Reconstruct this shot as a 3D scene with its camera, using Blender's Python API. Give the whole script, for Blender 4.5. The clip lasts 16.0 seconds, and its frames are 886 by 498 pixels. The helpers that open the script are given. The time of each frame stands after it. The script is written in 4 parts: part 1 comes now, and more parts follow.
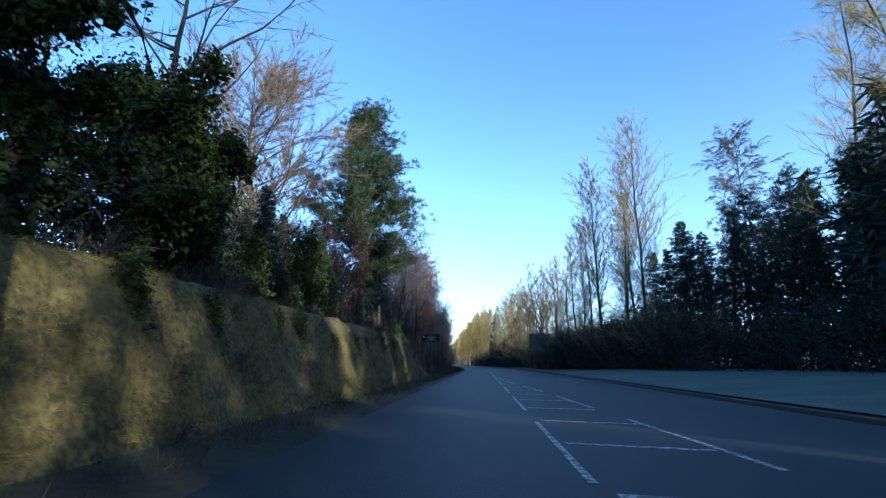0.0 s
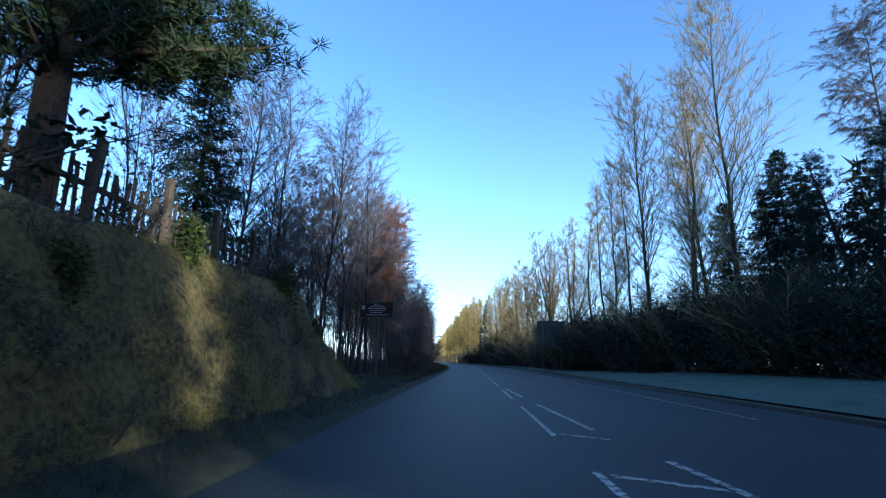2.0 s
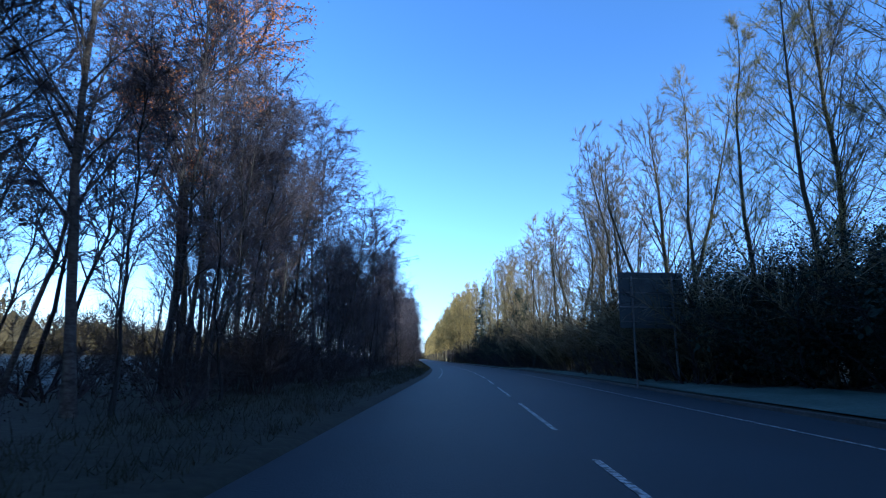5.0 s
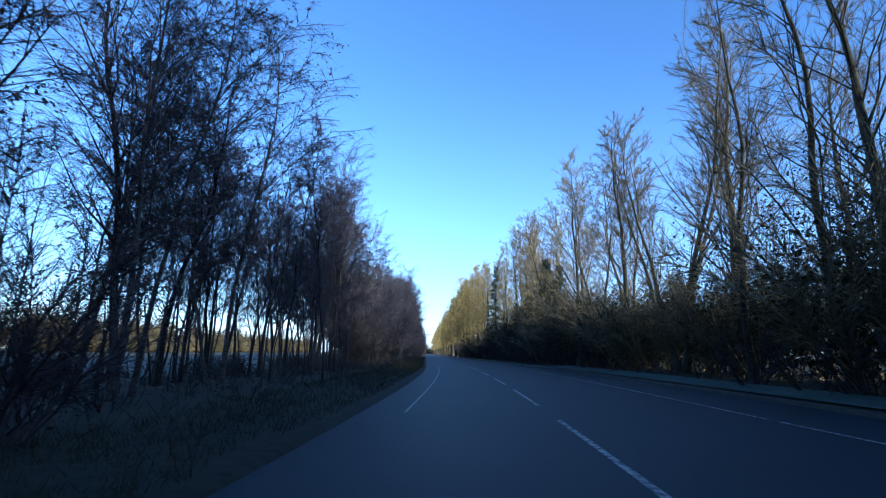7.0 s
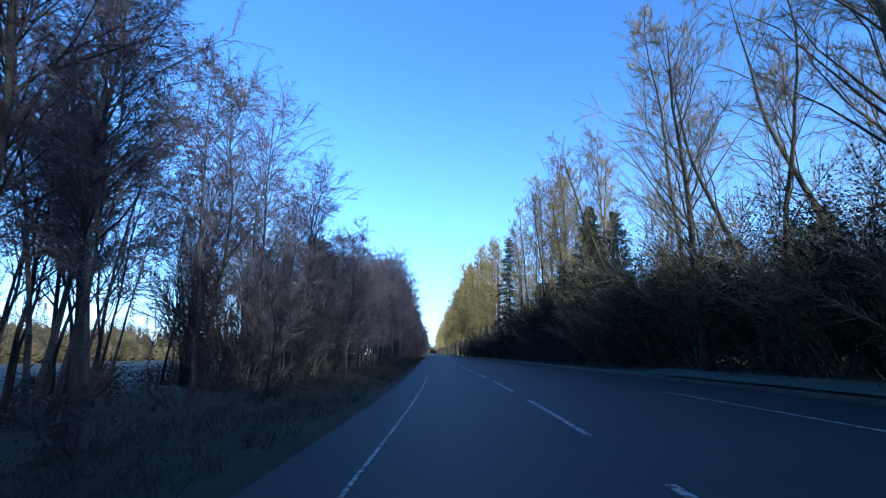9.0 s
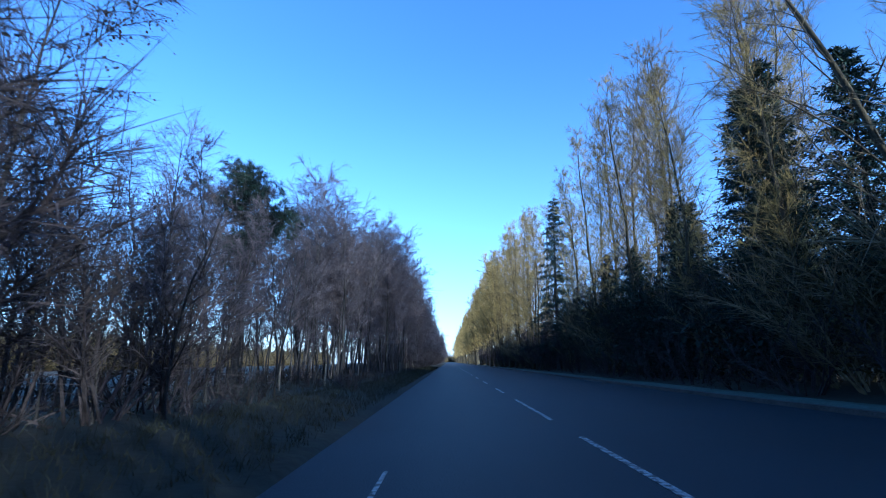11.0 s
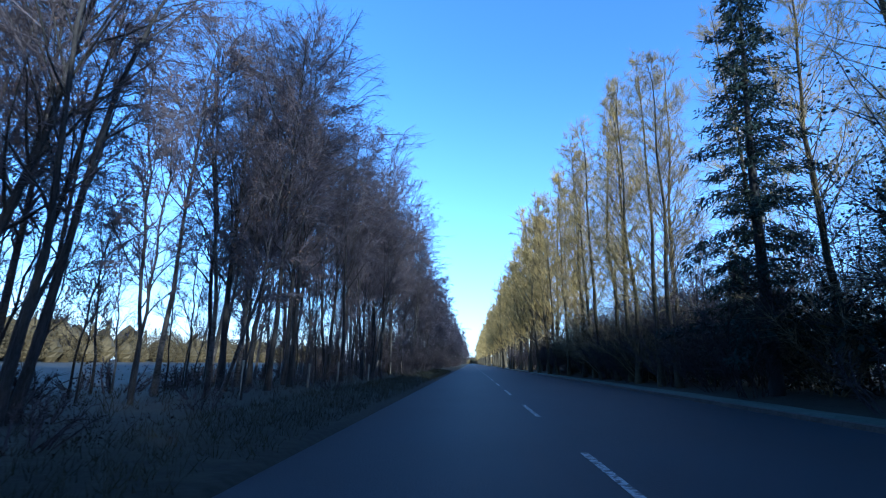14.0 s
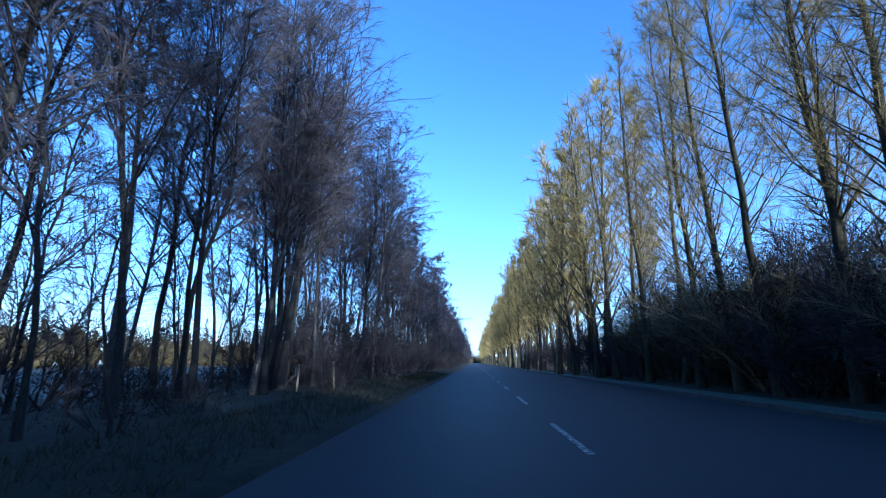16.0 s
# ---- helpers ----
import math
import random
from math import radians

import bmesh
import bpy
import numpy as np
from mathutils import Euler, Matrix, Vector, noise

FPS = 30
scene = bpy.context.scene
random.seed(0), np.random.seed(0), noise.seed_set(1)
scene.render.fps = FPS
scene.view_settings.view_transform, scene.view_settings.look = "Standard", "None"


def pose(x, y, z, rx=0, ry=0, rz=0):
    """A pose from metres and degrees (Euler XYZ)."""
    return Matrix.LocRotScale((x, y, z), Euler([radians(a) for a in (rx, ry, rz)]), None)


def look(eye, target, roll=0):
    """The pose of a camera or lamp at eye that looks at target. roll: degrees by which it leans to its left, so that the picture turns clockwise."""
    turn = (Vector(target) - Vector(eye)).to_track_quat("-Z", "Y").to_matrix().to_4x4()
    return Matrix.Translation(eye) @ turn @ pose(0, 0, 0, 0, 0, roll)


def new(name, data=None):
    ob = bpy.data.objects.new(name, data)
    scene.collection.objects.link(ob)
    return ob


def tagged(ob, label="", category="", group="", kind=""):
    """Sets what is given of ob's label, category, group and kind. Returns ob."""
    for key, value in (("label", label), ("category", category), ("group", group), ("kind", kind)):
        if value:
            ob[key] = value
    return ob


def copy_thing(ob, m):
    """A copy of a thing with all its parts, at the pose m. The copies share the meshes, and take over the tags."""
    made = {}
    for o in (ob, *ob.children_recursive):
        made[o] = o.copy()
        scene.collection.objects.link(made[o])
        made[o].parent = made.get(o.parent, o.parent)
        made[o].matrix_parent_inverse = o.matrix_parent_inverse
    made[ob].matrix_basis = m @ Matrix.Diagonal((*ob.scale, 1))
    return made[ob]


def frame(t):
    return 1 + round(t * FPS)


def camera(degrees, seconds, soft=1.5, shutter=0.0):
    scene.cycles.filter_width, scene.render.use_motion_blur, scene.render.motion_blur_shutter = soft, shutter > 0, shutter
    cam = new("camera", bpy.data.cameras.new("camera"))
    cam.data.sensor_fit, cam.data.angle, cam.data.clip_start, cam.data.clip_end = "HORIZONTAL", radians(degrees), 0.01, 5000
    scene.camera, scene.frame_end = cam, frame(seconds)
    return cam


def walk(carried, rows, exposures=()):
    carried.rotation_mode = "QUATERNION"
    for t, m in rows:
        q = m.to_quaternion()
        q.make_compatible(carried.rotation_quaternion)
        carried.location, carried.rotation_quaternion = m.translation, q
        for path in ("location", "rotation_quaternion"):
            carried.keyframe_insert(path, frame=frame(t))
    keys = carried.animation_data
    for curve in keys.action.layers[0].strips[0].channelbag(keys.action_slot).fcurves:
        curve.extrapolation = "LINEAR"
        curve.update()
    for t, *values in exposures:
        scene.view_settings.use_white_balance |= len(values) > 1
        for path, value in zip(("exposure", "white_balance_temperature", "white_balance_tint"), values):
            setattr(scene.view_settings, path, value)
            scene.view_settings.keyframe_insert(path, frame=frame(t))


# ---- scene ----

# The route: s metres along the road, n metres to the right of the lane's middle.
BEND0, BEND1, TURN = 87.0, 133.0, radians(5.0)


def road_heading(s):
    """Angle of the road to the right of +y: a straight, a slight bend to the left, a straight along +y."""
    u = min(max((s - BEND0) / (BEND1 - BEND0), 0.0), 1.0)
    return TURN * (1.0 - u)


AXIS = {0: (0.0, 0.0)}
for i in range(0, 1500):
    AXIS[i + 1] = (AXIS[i][0] + math.sin(road_heading(i + 0.5)), AXIS[i][1] + math.cos(road_heading(i + 0.5)))
for i in range(0, -400, -1):
    AXIS[i - 1] = (AXIS[i][0] - math.sin(TURN), AXIS[i][1] - math.cos(TURN))


def place(s, n, z=0.0):
    """World place of a point on the route."""
    i = math.floor(s)
    (ax, ay), (bx, by) = AXIS[i], AXIS[i + 1]
    f, h = s - i, road_heading(s)
    return (ax + (bx - ax) * f + n * math.cos(h), ay + (by - ay) * f - n * math.sin(h), z)


# ---- camera ----
SPEED, EYE = 11.5, 1.33
VIEW = [  # seconds, sideways, yaw from the road to the left, pitch, roll
    (0.0, 0.50, 4.50, 13.30, 0.07), (0.5, 0.38, 4.18, 13.18, 0.28), (1.0, 0.27, 3.81, 13.20, 0.51),
    (1.5, 0.22, 3.50, 13.11, 0.64), (2.0, 0.17, 3.18, 12.95, 0.83), (2.5, 0.10, 2.92, 12.90, 1.02),
    (3.0, 0.05, 2.66, 13.05, 1.24), (3.5, -0.01, 2.52, 13.08, 1.44), (4.0, -0.04, 2.29, 12.85, 1.37),
    (4.5, -0.11, 2.12, 12.85, 1.20), (7.0, -0.16, 3.10, 12.19, 0.76), (7.5, -0.15, 3.18, 12.15, 0.51),
    (8.0, -0.17, 2.76, 12.03, 0.22), (8.5, -0.25, 2.11, 12.00, -0.32), (9.0, -0.38, 1.50, 12.10, -0.95),
    (11.5, -0.40, 1.14, 13.20, -0.66), (12.0, -0.20, 1.70, 13.08, -0.42), (12.5, -0.03, 2.36, 13.32, -0.08),
    (13.0, 0.03, 2.82, 13.40, 0.16), (13.5, 0.03, 3.20, 13.26, 0.42), (14.0, 0.00, 3.34, 13.24, 0.65),
    (14.5, -0.04, 3.42, 13.32, 0.80), (15.0, -0.06, 3.42, 13.29, 0.58), (15.5, -0.04, 3.38, 13.24, 0.15),
    (16.0, 0.03, 3.50, 13.23, -0.20),
]
cam = camera(85.0, 16.0, soft=1.1, shutter=0.07)
walk(cam, [(t, pose(*place(SPEED * t, n, EYE), 0, 0, yaw - math.degrees(road_heading(SPEED * t)))
            @ pose(0, 0, 0, 90 + pitch) @ pose(0, 0, 0, 0, 0, roll)) for t, n, yaw, pitch, roll in VIEW],
     [(0.0, 1.48, 4950, 8), (2.0, 1.45, 4950, 8), (3.5, 1.2, 4400, 14), (7.0, 1.1, 4550, 14), (9.0, 1.12, 4350, 14), (11.5, 1.16, 4250, 14), (14.5, 1.28, 4280, 14), (16.0, 1.18, 4150, 14)])

# ---- light: a low winter sun behind and to the right, clear sky ----
SUN_EL, SUN_AZ = radians(11.0), radians(139.0)
world = bpy.data.worlds.new("world")
scene.world = world
world.use_nodes = True
wn = world.node_tree.nodes
sky = wn.new("ShaderNodeTexSky")
sky.sky_type, sky.sun_disc = "NISHITA", False
sky.sun_elevation, sky.sun_rotation = SUN_EL, SUN_AZ
sky.air_density, sky.dust_density, sky.ozone_density = 1.0, 1.0, 2.4
wn["Background"].inputs["Strength"].default_value = 0.15
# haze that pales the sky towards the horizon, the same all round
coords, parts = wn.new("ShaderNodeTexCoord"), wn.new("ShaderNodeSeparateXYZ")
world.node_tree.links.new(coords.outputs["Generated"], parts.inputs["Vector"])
# Reaches high up to stand in for pale haze on the unmodelled windscreen.
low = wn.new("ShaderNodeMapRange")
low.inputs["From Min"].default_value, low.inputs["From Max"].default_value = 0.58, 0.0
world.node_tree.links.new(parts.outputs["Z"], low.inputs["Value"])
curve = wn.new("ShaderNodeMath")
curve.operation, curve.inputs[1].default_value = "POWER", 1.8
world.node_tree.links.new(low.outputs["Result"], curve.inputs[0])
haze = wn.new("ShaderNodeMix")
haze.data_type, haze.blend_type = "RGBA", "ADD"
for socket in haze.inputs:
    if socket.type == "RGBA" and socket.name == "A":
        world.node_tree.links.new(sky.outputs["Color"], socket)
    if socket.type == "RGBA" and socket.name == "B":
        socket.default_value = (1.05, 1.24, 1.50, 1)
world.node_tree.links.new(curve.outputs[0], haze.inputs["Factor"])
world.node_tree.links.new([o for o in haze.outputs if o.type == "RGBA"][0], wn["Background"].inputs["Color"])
lamp = bpy.data.lights.new("sun", "SUN")
lamp.energy, lamp.angle, lamp.color = 5.0, radians(0.6), (1.0, 0.80, 0.50)
sun = new("sun", lamp)
to_sun = Vector((math.sin(SUN_AZ) * math.cos(SUN_EL), math.cos(SUN_AZ) * math.cos(SUN_EL), math.sin(SUN_EL)))
sun.matrix_world = look(to_sun * 300, (0, 0, 0))


# ---- materials ----
def material(name, dark, light, rough=0.85, scale=3.0, bump=0.3, stretch=(1, 1, 1), vary=0.25, metal=0.0, spec=0.3, fine=8.0):
    """A surface of two colours mixed by coarse and fine noise, a little different on every object."""
    m = bpy.data.materials.new(name)
    m.use_nodes = True
    t = m.node_tree
    bsdf = t.nodes["Principled BSDF"]
    co = t.nodes.new("ShaderNodeTexCoord")
    mp = t.nodes.new("ShaderNodeMapping")
    mp.inputs["Scale"].default_value = stretch
    t.links.new(co.outputs["Object"], mp.inputs["Vector"])
    a, b = t.nodes.new("ShaderNodeTexNoise"), t.nodes.new("ShaderNodeTexNoise")
    a.inputs["Scale"].default_value, a.inputs["Detail"].default_value = scale, 4
    b.inputs["Scale"].default_value, b.inputs["Detail"].default_value = scale * fine, 6
    for x in (a, b):
        t.links.new(mp.outputs["Vector"], x.inputs["Vector"])
    mix = t.nodes.new("ShaderNodeMath")
    mix.operation, mix.inputs[2].default_value = "MULTIPLY_ADD", 0.0
    add = t.nodes.new("ShaderNodeMath")
    add.operation = "ADD"
    t.links.new(a.outputs["Fac"], add.inputs[0])
    t.links.new(b.outputs["Fac"], add.inputs[1])
    t.links.new(add.outputs[0], mix.inputs[0])
    mix.inputs[1].default_value = 0.5
    ramp = t.nodes.new("ShaderNodeValToRGB")
    ramp.color_ramp.elements[0].position, ramp.color_ramp.elements[1].position = 0.38, 0.64
    ramp.color_ramp.elements[0].color, ramp.color_ramp.elements[1].color = (*dark, 1), (*light, 1)
    t.links.new(mix.outputs[0], ramp.inputs["Fac"])
    info = t.nodes.new("ShaderNodeObjectInfo")
    rng = t.nodes.new("ShaderNodeMapRange")
    rng.inputs["To Min"].default_value, rng.inputs["To Max"].default_value = 1 - vary, 1 + vary
    t.links.new(info.outputs["Random"], rng.inputs["Value"])
    hsv = t.nodes.new("ShaderNodeHueSaturation")
    t.links.new(ramp.outputs["Color"], hsv.inputs["Color"])
    t.links.new(rng.outputs["Result"], hsv.inputs["Value"])
    t.links.new(hsv.outputs["Color"], bsdf.inputs["Base Color"])
    bsdf.inputs["Roughness"].default_value, bsdf.inputs["Metallic"].default_value = rough, metal
    bsdf.inputs["Specular IOR Level"].default_value = spec
    if bump:
        bp = t.nodes.new("ShaderNodeBump")
        bp.inputs["Strength"].default_value, bp.inputs["Distance"].default_value = bump, 0.03
        t.links.new(b.outputs["Fac"], bp.inputs["Height"])
        t.links.new(bp.outputs["Normal"], bsdf.inputs["Normal"])
    return m


def leafy(name, dark, light, rough=0.6):
    """Leaves or needles: every leaf takes its own shade."""
    m = bpy.data.materials.new(name)
    m.use_nodes = True
    t = m.node_tree
    bsdf = t.nodes["Principled BSDF"]
    geo = t.nodes.new("ShaderNodeNewGeometry")
    info = t.nodes.new("ShaderNodeObjectInfo")
    co = t.nodes.new("ShaderNodeTexCoord")
    nz = t.nodes.new("ShaderNodeTexNoise")
    nz.inputs["Scale"].default_value = 0.7
    t.links.new(co.outputs["Object"], nz.inputs["Vector"])
    add = t.nodes.new("ShaderNodeMath")
    add.operation, add.inputs[1].default_value = "MULTIPLY_ADD", 0.6
    t.links.new(geo.outputs["Random Per Island"], add.inputs[0])
    sub = t.nodes.new("ShaderNodeMath")
    sub.operation, sub.inputs[1].default_value = "SUBTRACT", 0.25
    t.links.new(nz.outputs["Fac"], sub.inputs[0])
    t.links.new(sub.outputs[0], add.inputs[2])
    ramp = t.nodes.new("ShaderNodeValToRGB")
    ramp.color_ramp.elements[0].color, ramp.color_ramp.elements[1].color = (*dark, 1), (*light, 1)
    t.links.new(add.outputs[0], ramp.inputs["Fac"])
    rng = t.nodes.new("ShaderNodeMapRange")
    rng.inputs["To Min"].default_value, rng.inputs["To Max"].default_value = 0.75, 1.25
    t.links.new(info.outputs["Random"], rng.inputs["Value"])
    hsv = t.nodes.new("ShaderNodeHueSaturation")
    t.links.new(ramp.outputs["Color"], hsv.inputs["Color"])
    t.links.new(rng.outputs["Result"], hsv.inputs["Value"])
    t.links.new(hsv.outputs["Color"], bsdf.inputs["Base Color"])
    bsdf.inputs["Roughness"].default_value = rough
    bsdf.inputs["Specular IOR Level"].default_value = 0.12
    return m


M = {
    # Blue cast of skylight and windscreen haze is put into the asphalt's colour.
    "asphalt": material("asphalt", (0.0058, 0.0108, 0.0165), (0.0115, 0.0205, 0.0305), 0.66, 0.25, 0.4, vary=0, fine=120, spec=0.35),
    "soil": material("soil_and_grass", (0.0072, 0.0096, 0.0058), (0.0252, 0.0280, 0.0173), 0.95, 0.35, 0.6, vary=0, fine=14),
    "bank": material("bank_earth", (0.012, 0.012, 0.009), (0.112, 0.094, 0.031), 0.95, 1.1, 0.8, vary=0, fine=9),
    "straw": leafy("dead_straw", (0.015, 0.017, 0.009), (0.170, 0.148, 0.042)),
    "frosty": material("frosty_grass", (0.0396, 0.0641, 0.0495), (0.0828, 0.1154, 0.0990), 0.9, 0.5, 0.5, vary=0, fine=16),
    "field": material("pale_field", (0.026, 0.029, 0.022), (0.052, 0.056, 0.044), 0.95, 0.05, 0.3, vary=0, fine=20),
    "kerb": material("kerb_stone", (0.0300, 0.0288, 0.0252), (0.0660, 0.0600, 0.0540), 0.85, 2.0, 0.3, vary=0.1),
    "birch": material("birch_bark", (0.014, 0.013, 0.012), (0.070, 0.067, 0.062), 0.75, 1.3, 0.4, stretch=(1, 1, 2.0)),
    "bark": material("dark_bark", (0.0101, 0.0103, 0.0108), (0.0285, 0.0295, 0.0300), 0.9, 2.5, 0.6, stretch=(2.5, 2.5, 0.5)),
    "green_bark": material("algae_green_bark", (0.0188, 0.0180, 0.0112), (0.0713, 0.0615, 0.0338), 0.9, 2.0, 0.5, stretch=(2.5, 2.5, 0.5)),
    "pine_bark": material("pine_bark", (0.020, 0.016, 0.014), (0.066, 0.044, 0.031), 0.9, 2.0, 0.6, stretch=(2, 2, 0.7)),
    "twig": material("birch_twigs", (0.034, 0.033, 0.042), (0.090, 0.082, 0.095), 0.8, 0.6, 0),
    "thorn_twig": material("thorn_twigs", (0.018, 0.017, 0.019), (0.056, 0.048, 0.050), 0.85, 0.6, 0),
    "beech_twig": material("beech_twigs", (0.070, 0.054, 0.042), (0.17, 0.132, 0.094), 0.8, 0.6, 0),
    "gold_twig": material("golden_twigs", (0.125, 0.098, 0.032), (0.34, 0.27, 0.088), 0.8, 0.6, 0),
    "russet": leafy("russet_leaves", (0.20, 0.075, 0.022), (0.52, 0.22, 0.065)),
    "brown": leafy("withered_brown_leaves", (0.046, 0.036, 0.031), (0.130, 0.096, 0.074)),
    "ash_twig": material("ash_twigs", (0.075, 0.064, 0.036), (0.20, 0.165, 0.088), 0.8, 0.6, 0),
    "copper": leafy("copper_leaves", (0.030, 0.010, 0.007), (0.115, 0.036, 0.016)),
    "ivy": leafy("ivy_leaves", (0.005, 0.011, 0.004), (0.040, 0.060, 0.014), 0.6),
    "evergreen": leafy("evergreen_leaves", (0.0050, 0.0105, 0.0080), (0.0230, 0.0360, 0.0235), 0.6),
    "olive": leafy("olive_leaves", (0.0128, 0.0136, 0.0048), (0.0640, 0.0560, 0.0192)),
    "pale": material("pale_timber", (0.1210, 0.1100, 0.0825), (0.2200, 0.2035, 0.1595), 0.85, 3.0, 0.3),
    "bramble": leafy("bramble_leaves", (0.0080, 0.0082, 0.0080), (0.0330, 0.0310, 0.0250)),
    "needles": leafy("pine_needles", (0.004, 0.011, 0.010), (0.032, 0.048, 0.020), 0.7),
    "spruce": leafy("spruce_needles", (0.0055, 0.0125, 0.0115), (0.0230, 0.0390, 0.0310), 0.8),
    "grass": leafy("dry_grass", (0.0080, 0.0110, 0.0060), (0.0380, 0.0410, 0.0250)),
    "far": leafy("far_tree_leaves", (0.026, 0.024, 0.014), (0.085, 0.070, 0.034)),
    "timber": material("weathered_timber", (0.020, 0.017, 0.014), (0.066, 0.056, 0.044), 0.85, 2.0, 0.4, stretch=(4, 4, 0.6)),
    "steel": material("galvanised_steel", (0.07, 0.075, 0.08), (0.12, 0.125, 0.13), 0.5, 4.0, 0.1, metal=0.7),
    "board": material("dark_brown_board", (0.012, 0.010, 0.012), (0.024, 0.019, 0.020), 0.9, 3.0, 0.1, spec=0.08),
    "board_text": material("dull_white_lettering", (0.11, 0.11, 0.12), (0.19, 0.19, 0.21), 0.6, 6.0, 0),
    "sign_back": material("grey_sign_back", (0.022, 0.030, 0.036), (0.040, 0.050, 0.058), 0.6, 1.5, 0.1),
}


def paint_material():
    """White road paint, worn through to the asphalt in specks."""
    m = material("worn_road_paint", (0.24, 0.25, 0.25), (0.44, 0.45, 0.45), 0.7, 1.5, 0.3, vary=0.08, fine=20)
    t = m.node_tree
    bsdf = t.nodes["Principled BSDF"]
    worn = t.nodes.new("ShaderNodeTexNoise")
    worn.inputs["Scale"].default_value, worn.inputs["Detail"].default_value = 9.0, 6
    co = t.nodes.new("ShaderNodeTexCoord")
    t.links.new(co.outputs["Object"], worn.inputs["Vector"])
    ramp = t.nodes.new("ShaderNodeValToRGB")
    ramp.color_ramp.elements[0].position, ramp.color_ramp.elements[1].position = 0.42, 0.56
    t.links.new(worn.outputs["Fac"], ramp.inputs["Fac"])
    mix = t.nodes.new("ShaderNodeMix")
    mix.data_type = "RGBA"
    src = bsdf.inputs["Base Color"].links[0].from_socket
    t.links.new(ramp.outputs["Color"], mix.inputs["Factor"])
    for k in mix.inputs:
        if k.type == "RGBA" and k.name == "A":
            k.default_value = (0.07, 0.07, 0.07, 1)
        if k.type == "RGBA" and k.name == "B":
            t.links.new(src, k)
    out = [o for o in mix.outputs if o.type == "RGBA"][0]
    t.links.new(out, bsdf.inputs["Base Color"])
    return m


M["paint"] = paint_material()


# ---- mesh helpers ----
def mesh_of(name, verts, faces, mat, smooth=False):
    me = bpy.data.meshes.new(name)
    me.from_pydata([tuple(v) for v in verts], [], faces)
    me.materials.append(mat)
    if smooth:
        me.polygons.foreach_set("use_smooth", [True] * len(me.polygons))
    me.update()
    return me


def part(name, me, parent, label="", m=None):
    """One mesh object under a thing."""
    ob = new(name, me)
    ob.parent = parent
    if m is not None:
        ob.matrix_basis = m
    if label:
        ob["label"] = label
    return ob


def box(V, F, c, size, turn=0.0):
    """Adds a box with chamfered upright edges to the lists."""
    x, y, z = size[0] / 2, size[1] / 2, size[2] / 2
    k = min(x, y) * 0.25
    ring = [(-x + k, -y), (x - k, -y), (x, -y + k), (x, y - k), (x - k, y), (-x + k, y), (-x, y - k), (-x, -y + k)]
    ct, st, o = math.cos(turn), math.sin(turn), len(V)
    for zz in (-z, z):
        V += [(c[0] + a * ct - b * st, c[1] + a * st + b * ct, c[2] + zz) for a, b in ring]
    F += [(o + i, o + (i + 1) % 8, o + 8 + (i + 1) % 8, o + 8 + i) for i in range(8)]
    F += [tuple(o + i for i in range(7, -1, -1)), tuple(o + 8 + i for i in range(8))]


def tube(V, F, pts, radii, sides):
    """Adds a tapered tube along the points."""
    o, n = len(V), len(pts)
    for i, p in enumerate(pts):
        d = (pts[min(i + 1, n - 1)] - pts[max(i - 1, 0)]).normalized()
        a = d.orthogonal().normalized()
        b = d.cross(a)
        for k in range(sides):
            w = 2 * math.pi * k / sides
            V.append(p + (a * math.cos(w) + b * math.sin(w)) * radii[i])
    for i in range(n - 1):
        for k in range(sides):
            q, r = o + i * sides + k, o + i * sides + (k + 1) % sides
            F.append((q, r, r + sides, q + sides))


def spike(V, F, p, q, r):
    """Adds a thin three-sided twig that ends in a point."""
    d = (q - p).normalized()
    a = d.orthogonal() * r
    c = d.cross(a)
    o = len(V)
    V += [p + a, p - a * 0.5 + c * 0.87, p - a * 0.5 - c * 0.87, q]
    F += [(o, o + 1, o + 3), (o + 1, o + 2, o + 3), (o + 2, o, o + 3)]


def limb(rng, p, d, length, segs, wob, lift):
    """Points of a wandering branch: lift bends it up (or down, if negative)."""
    pts, step = [p.copy()], length / segs
    for _ in range(segs):
        d = (d + Vector((rng.gauss(0, wob), rng.gauss(0, wob), rng.gauss(0, wob) + lift))).normalized()
        p = p + d * step
        pts.append(p)
    return pts


def stem(rng, p, d, length, segs, wob):
    """Points of a sinuous trunk that keeps to its line."""
    pts, g, step = [p.copy()], d.copy(), length / segs
    for _ in range(segs):
        g = (d * 0.45 + g * 0.55 + Vector((rng.gauss(0, wob), rng.gauss(0, wob), 0))).normalized()
        p = p + g * step
        pts.append(p)
    return pts


def along(pts, u):
    x = u * (len(pts) - 1)
    i = min(int(x), len(pts) - 2)
    return pts[i].lerp(pts[i + 1], x - i), (pts[i + 1] - pts[i]).normalized()


def side_way(rng, d, angle):
    a = d.orthogonal().normalized()
    a.rotate(Matrix.Rotation(rng.uniform(0, 2 * math.pi), 3, d))
    return (d * math.cos(angle) + a * math.sin(angle)).normalized()


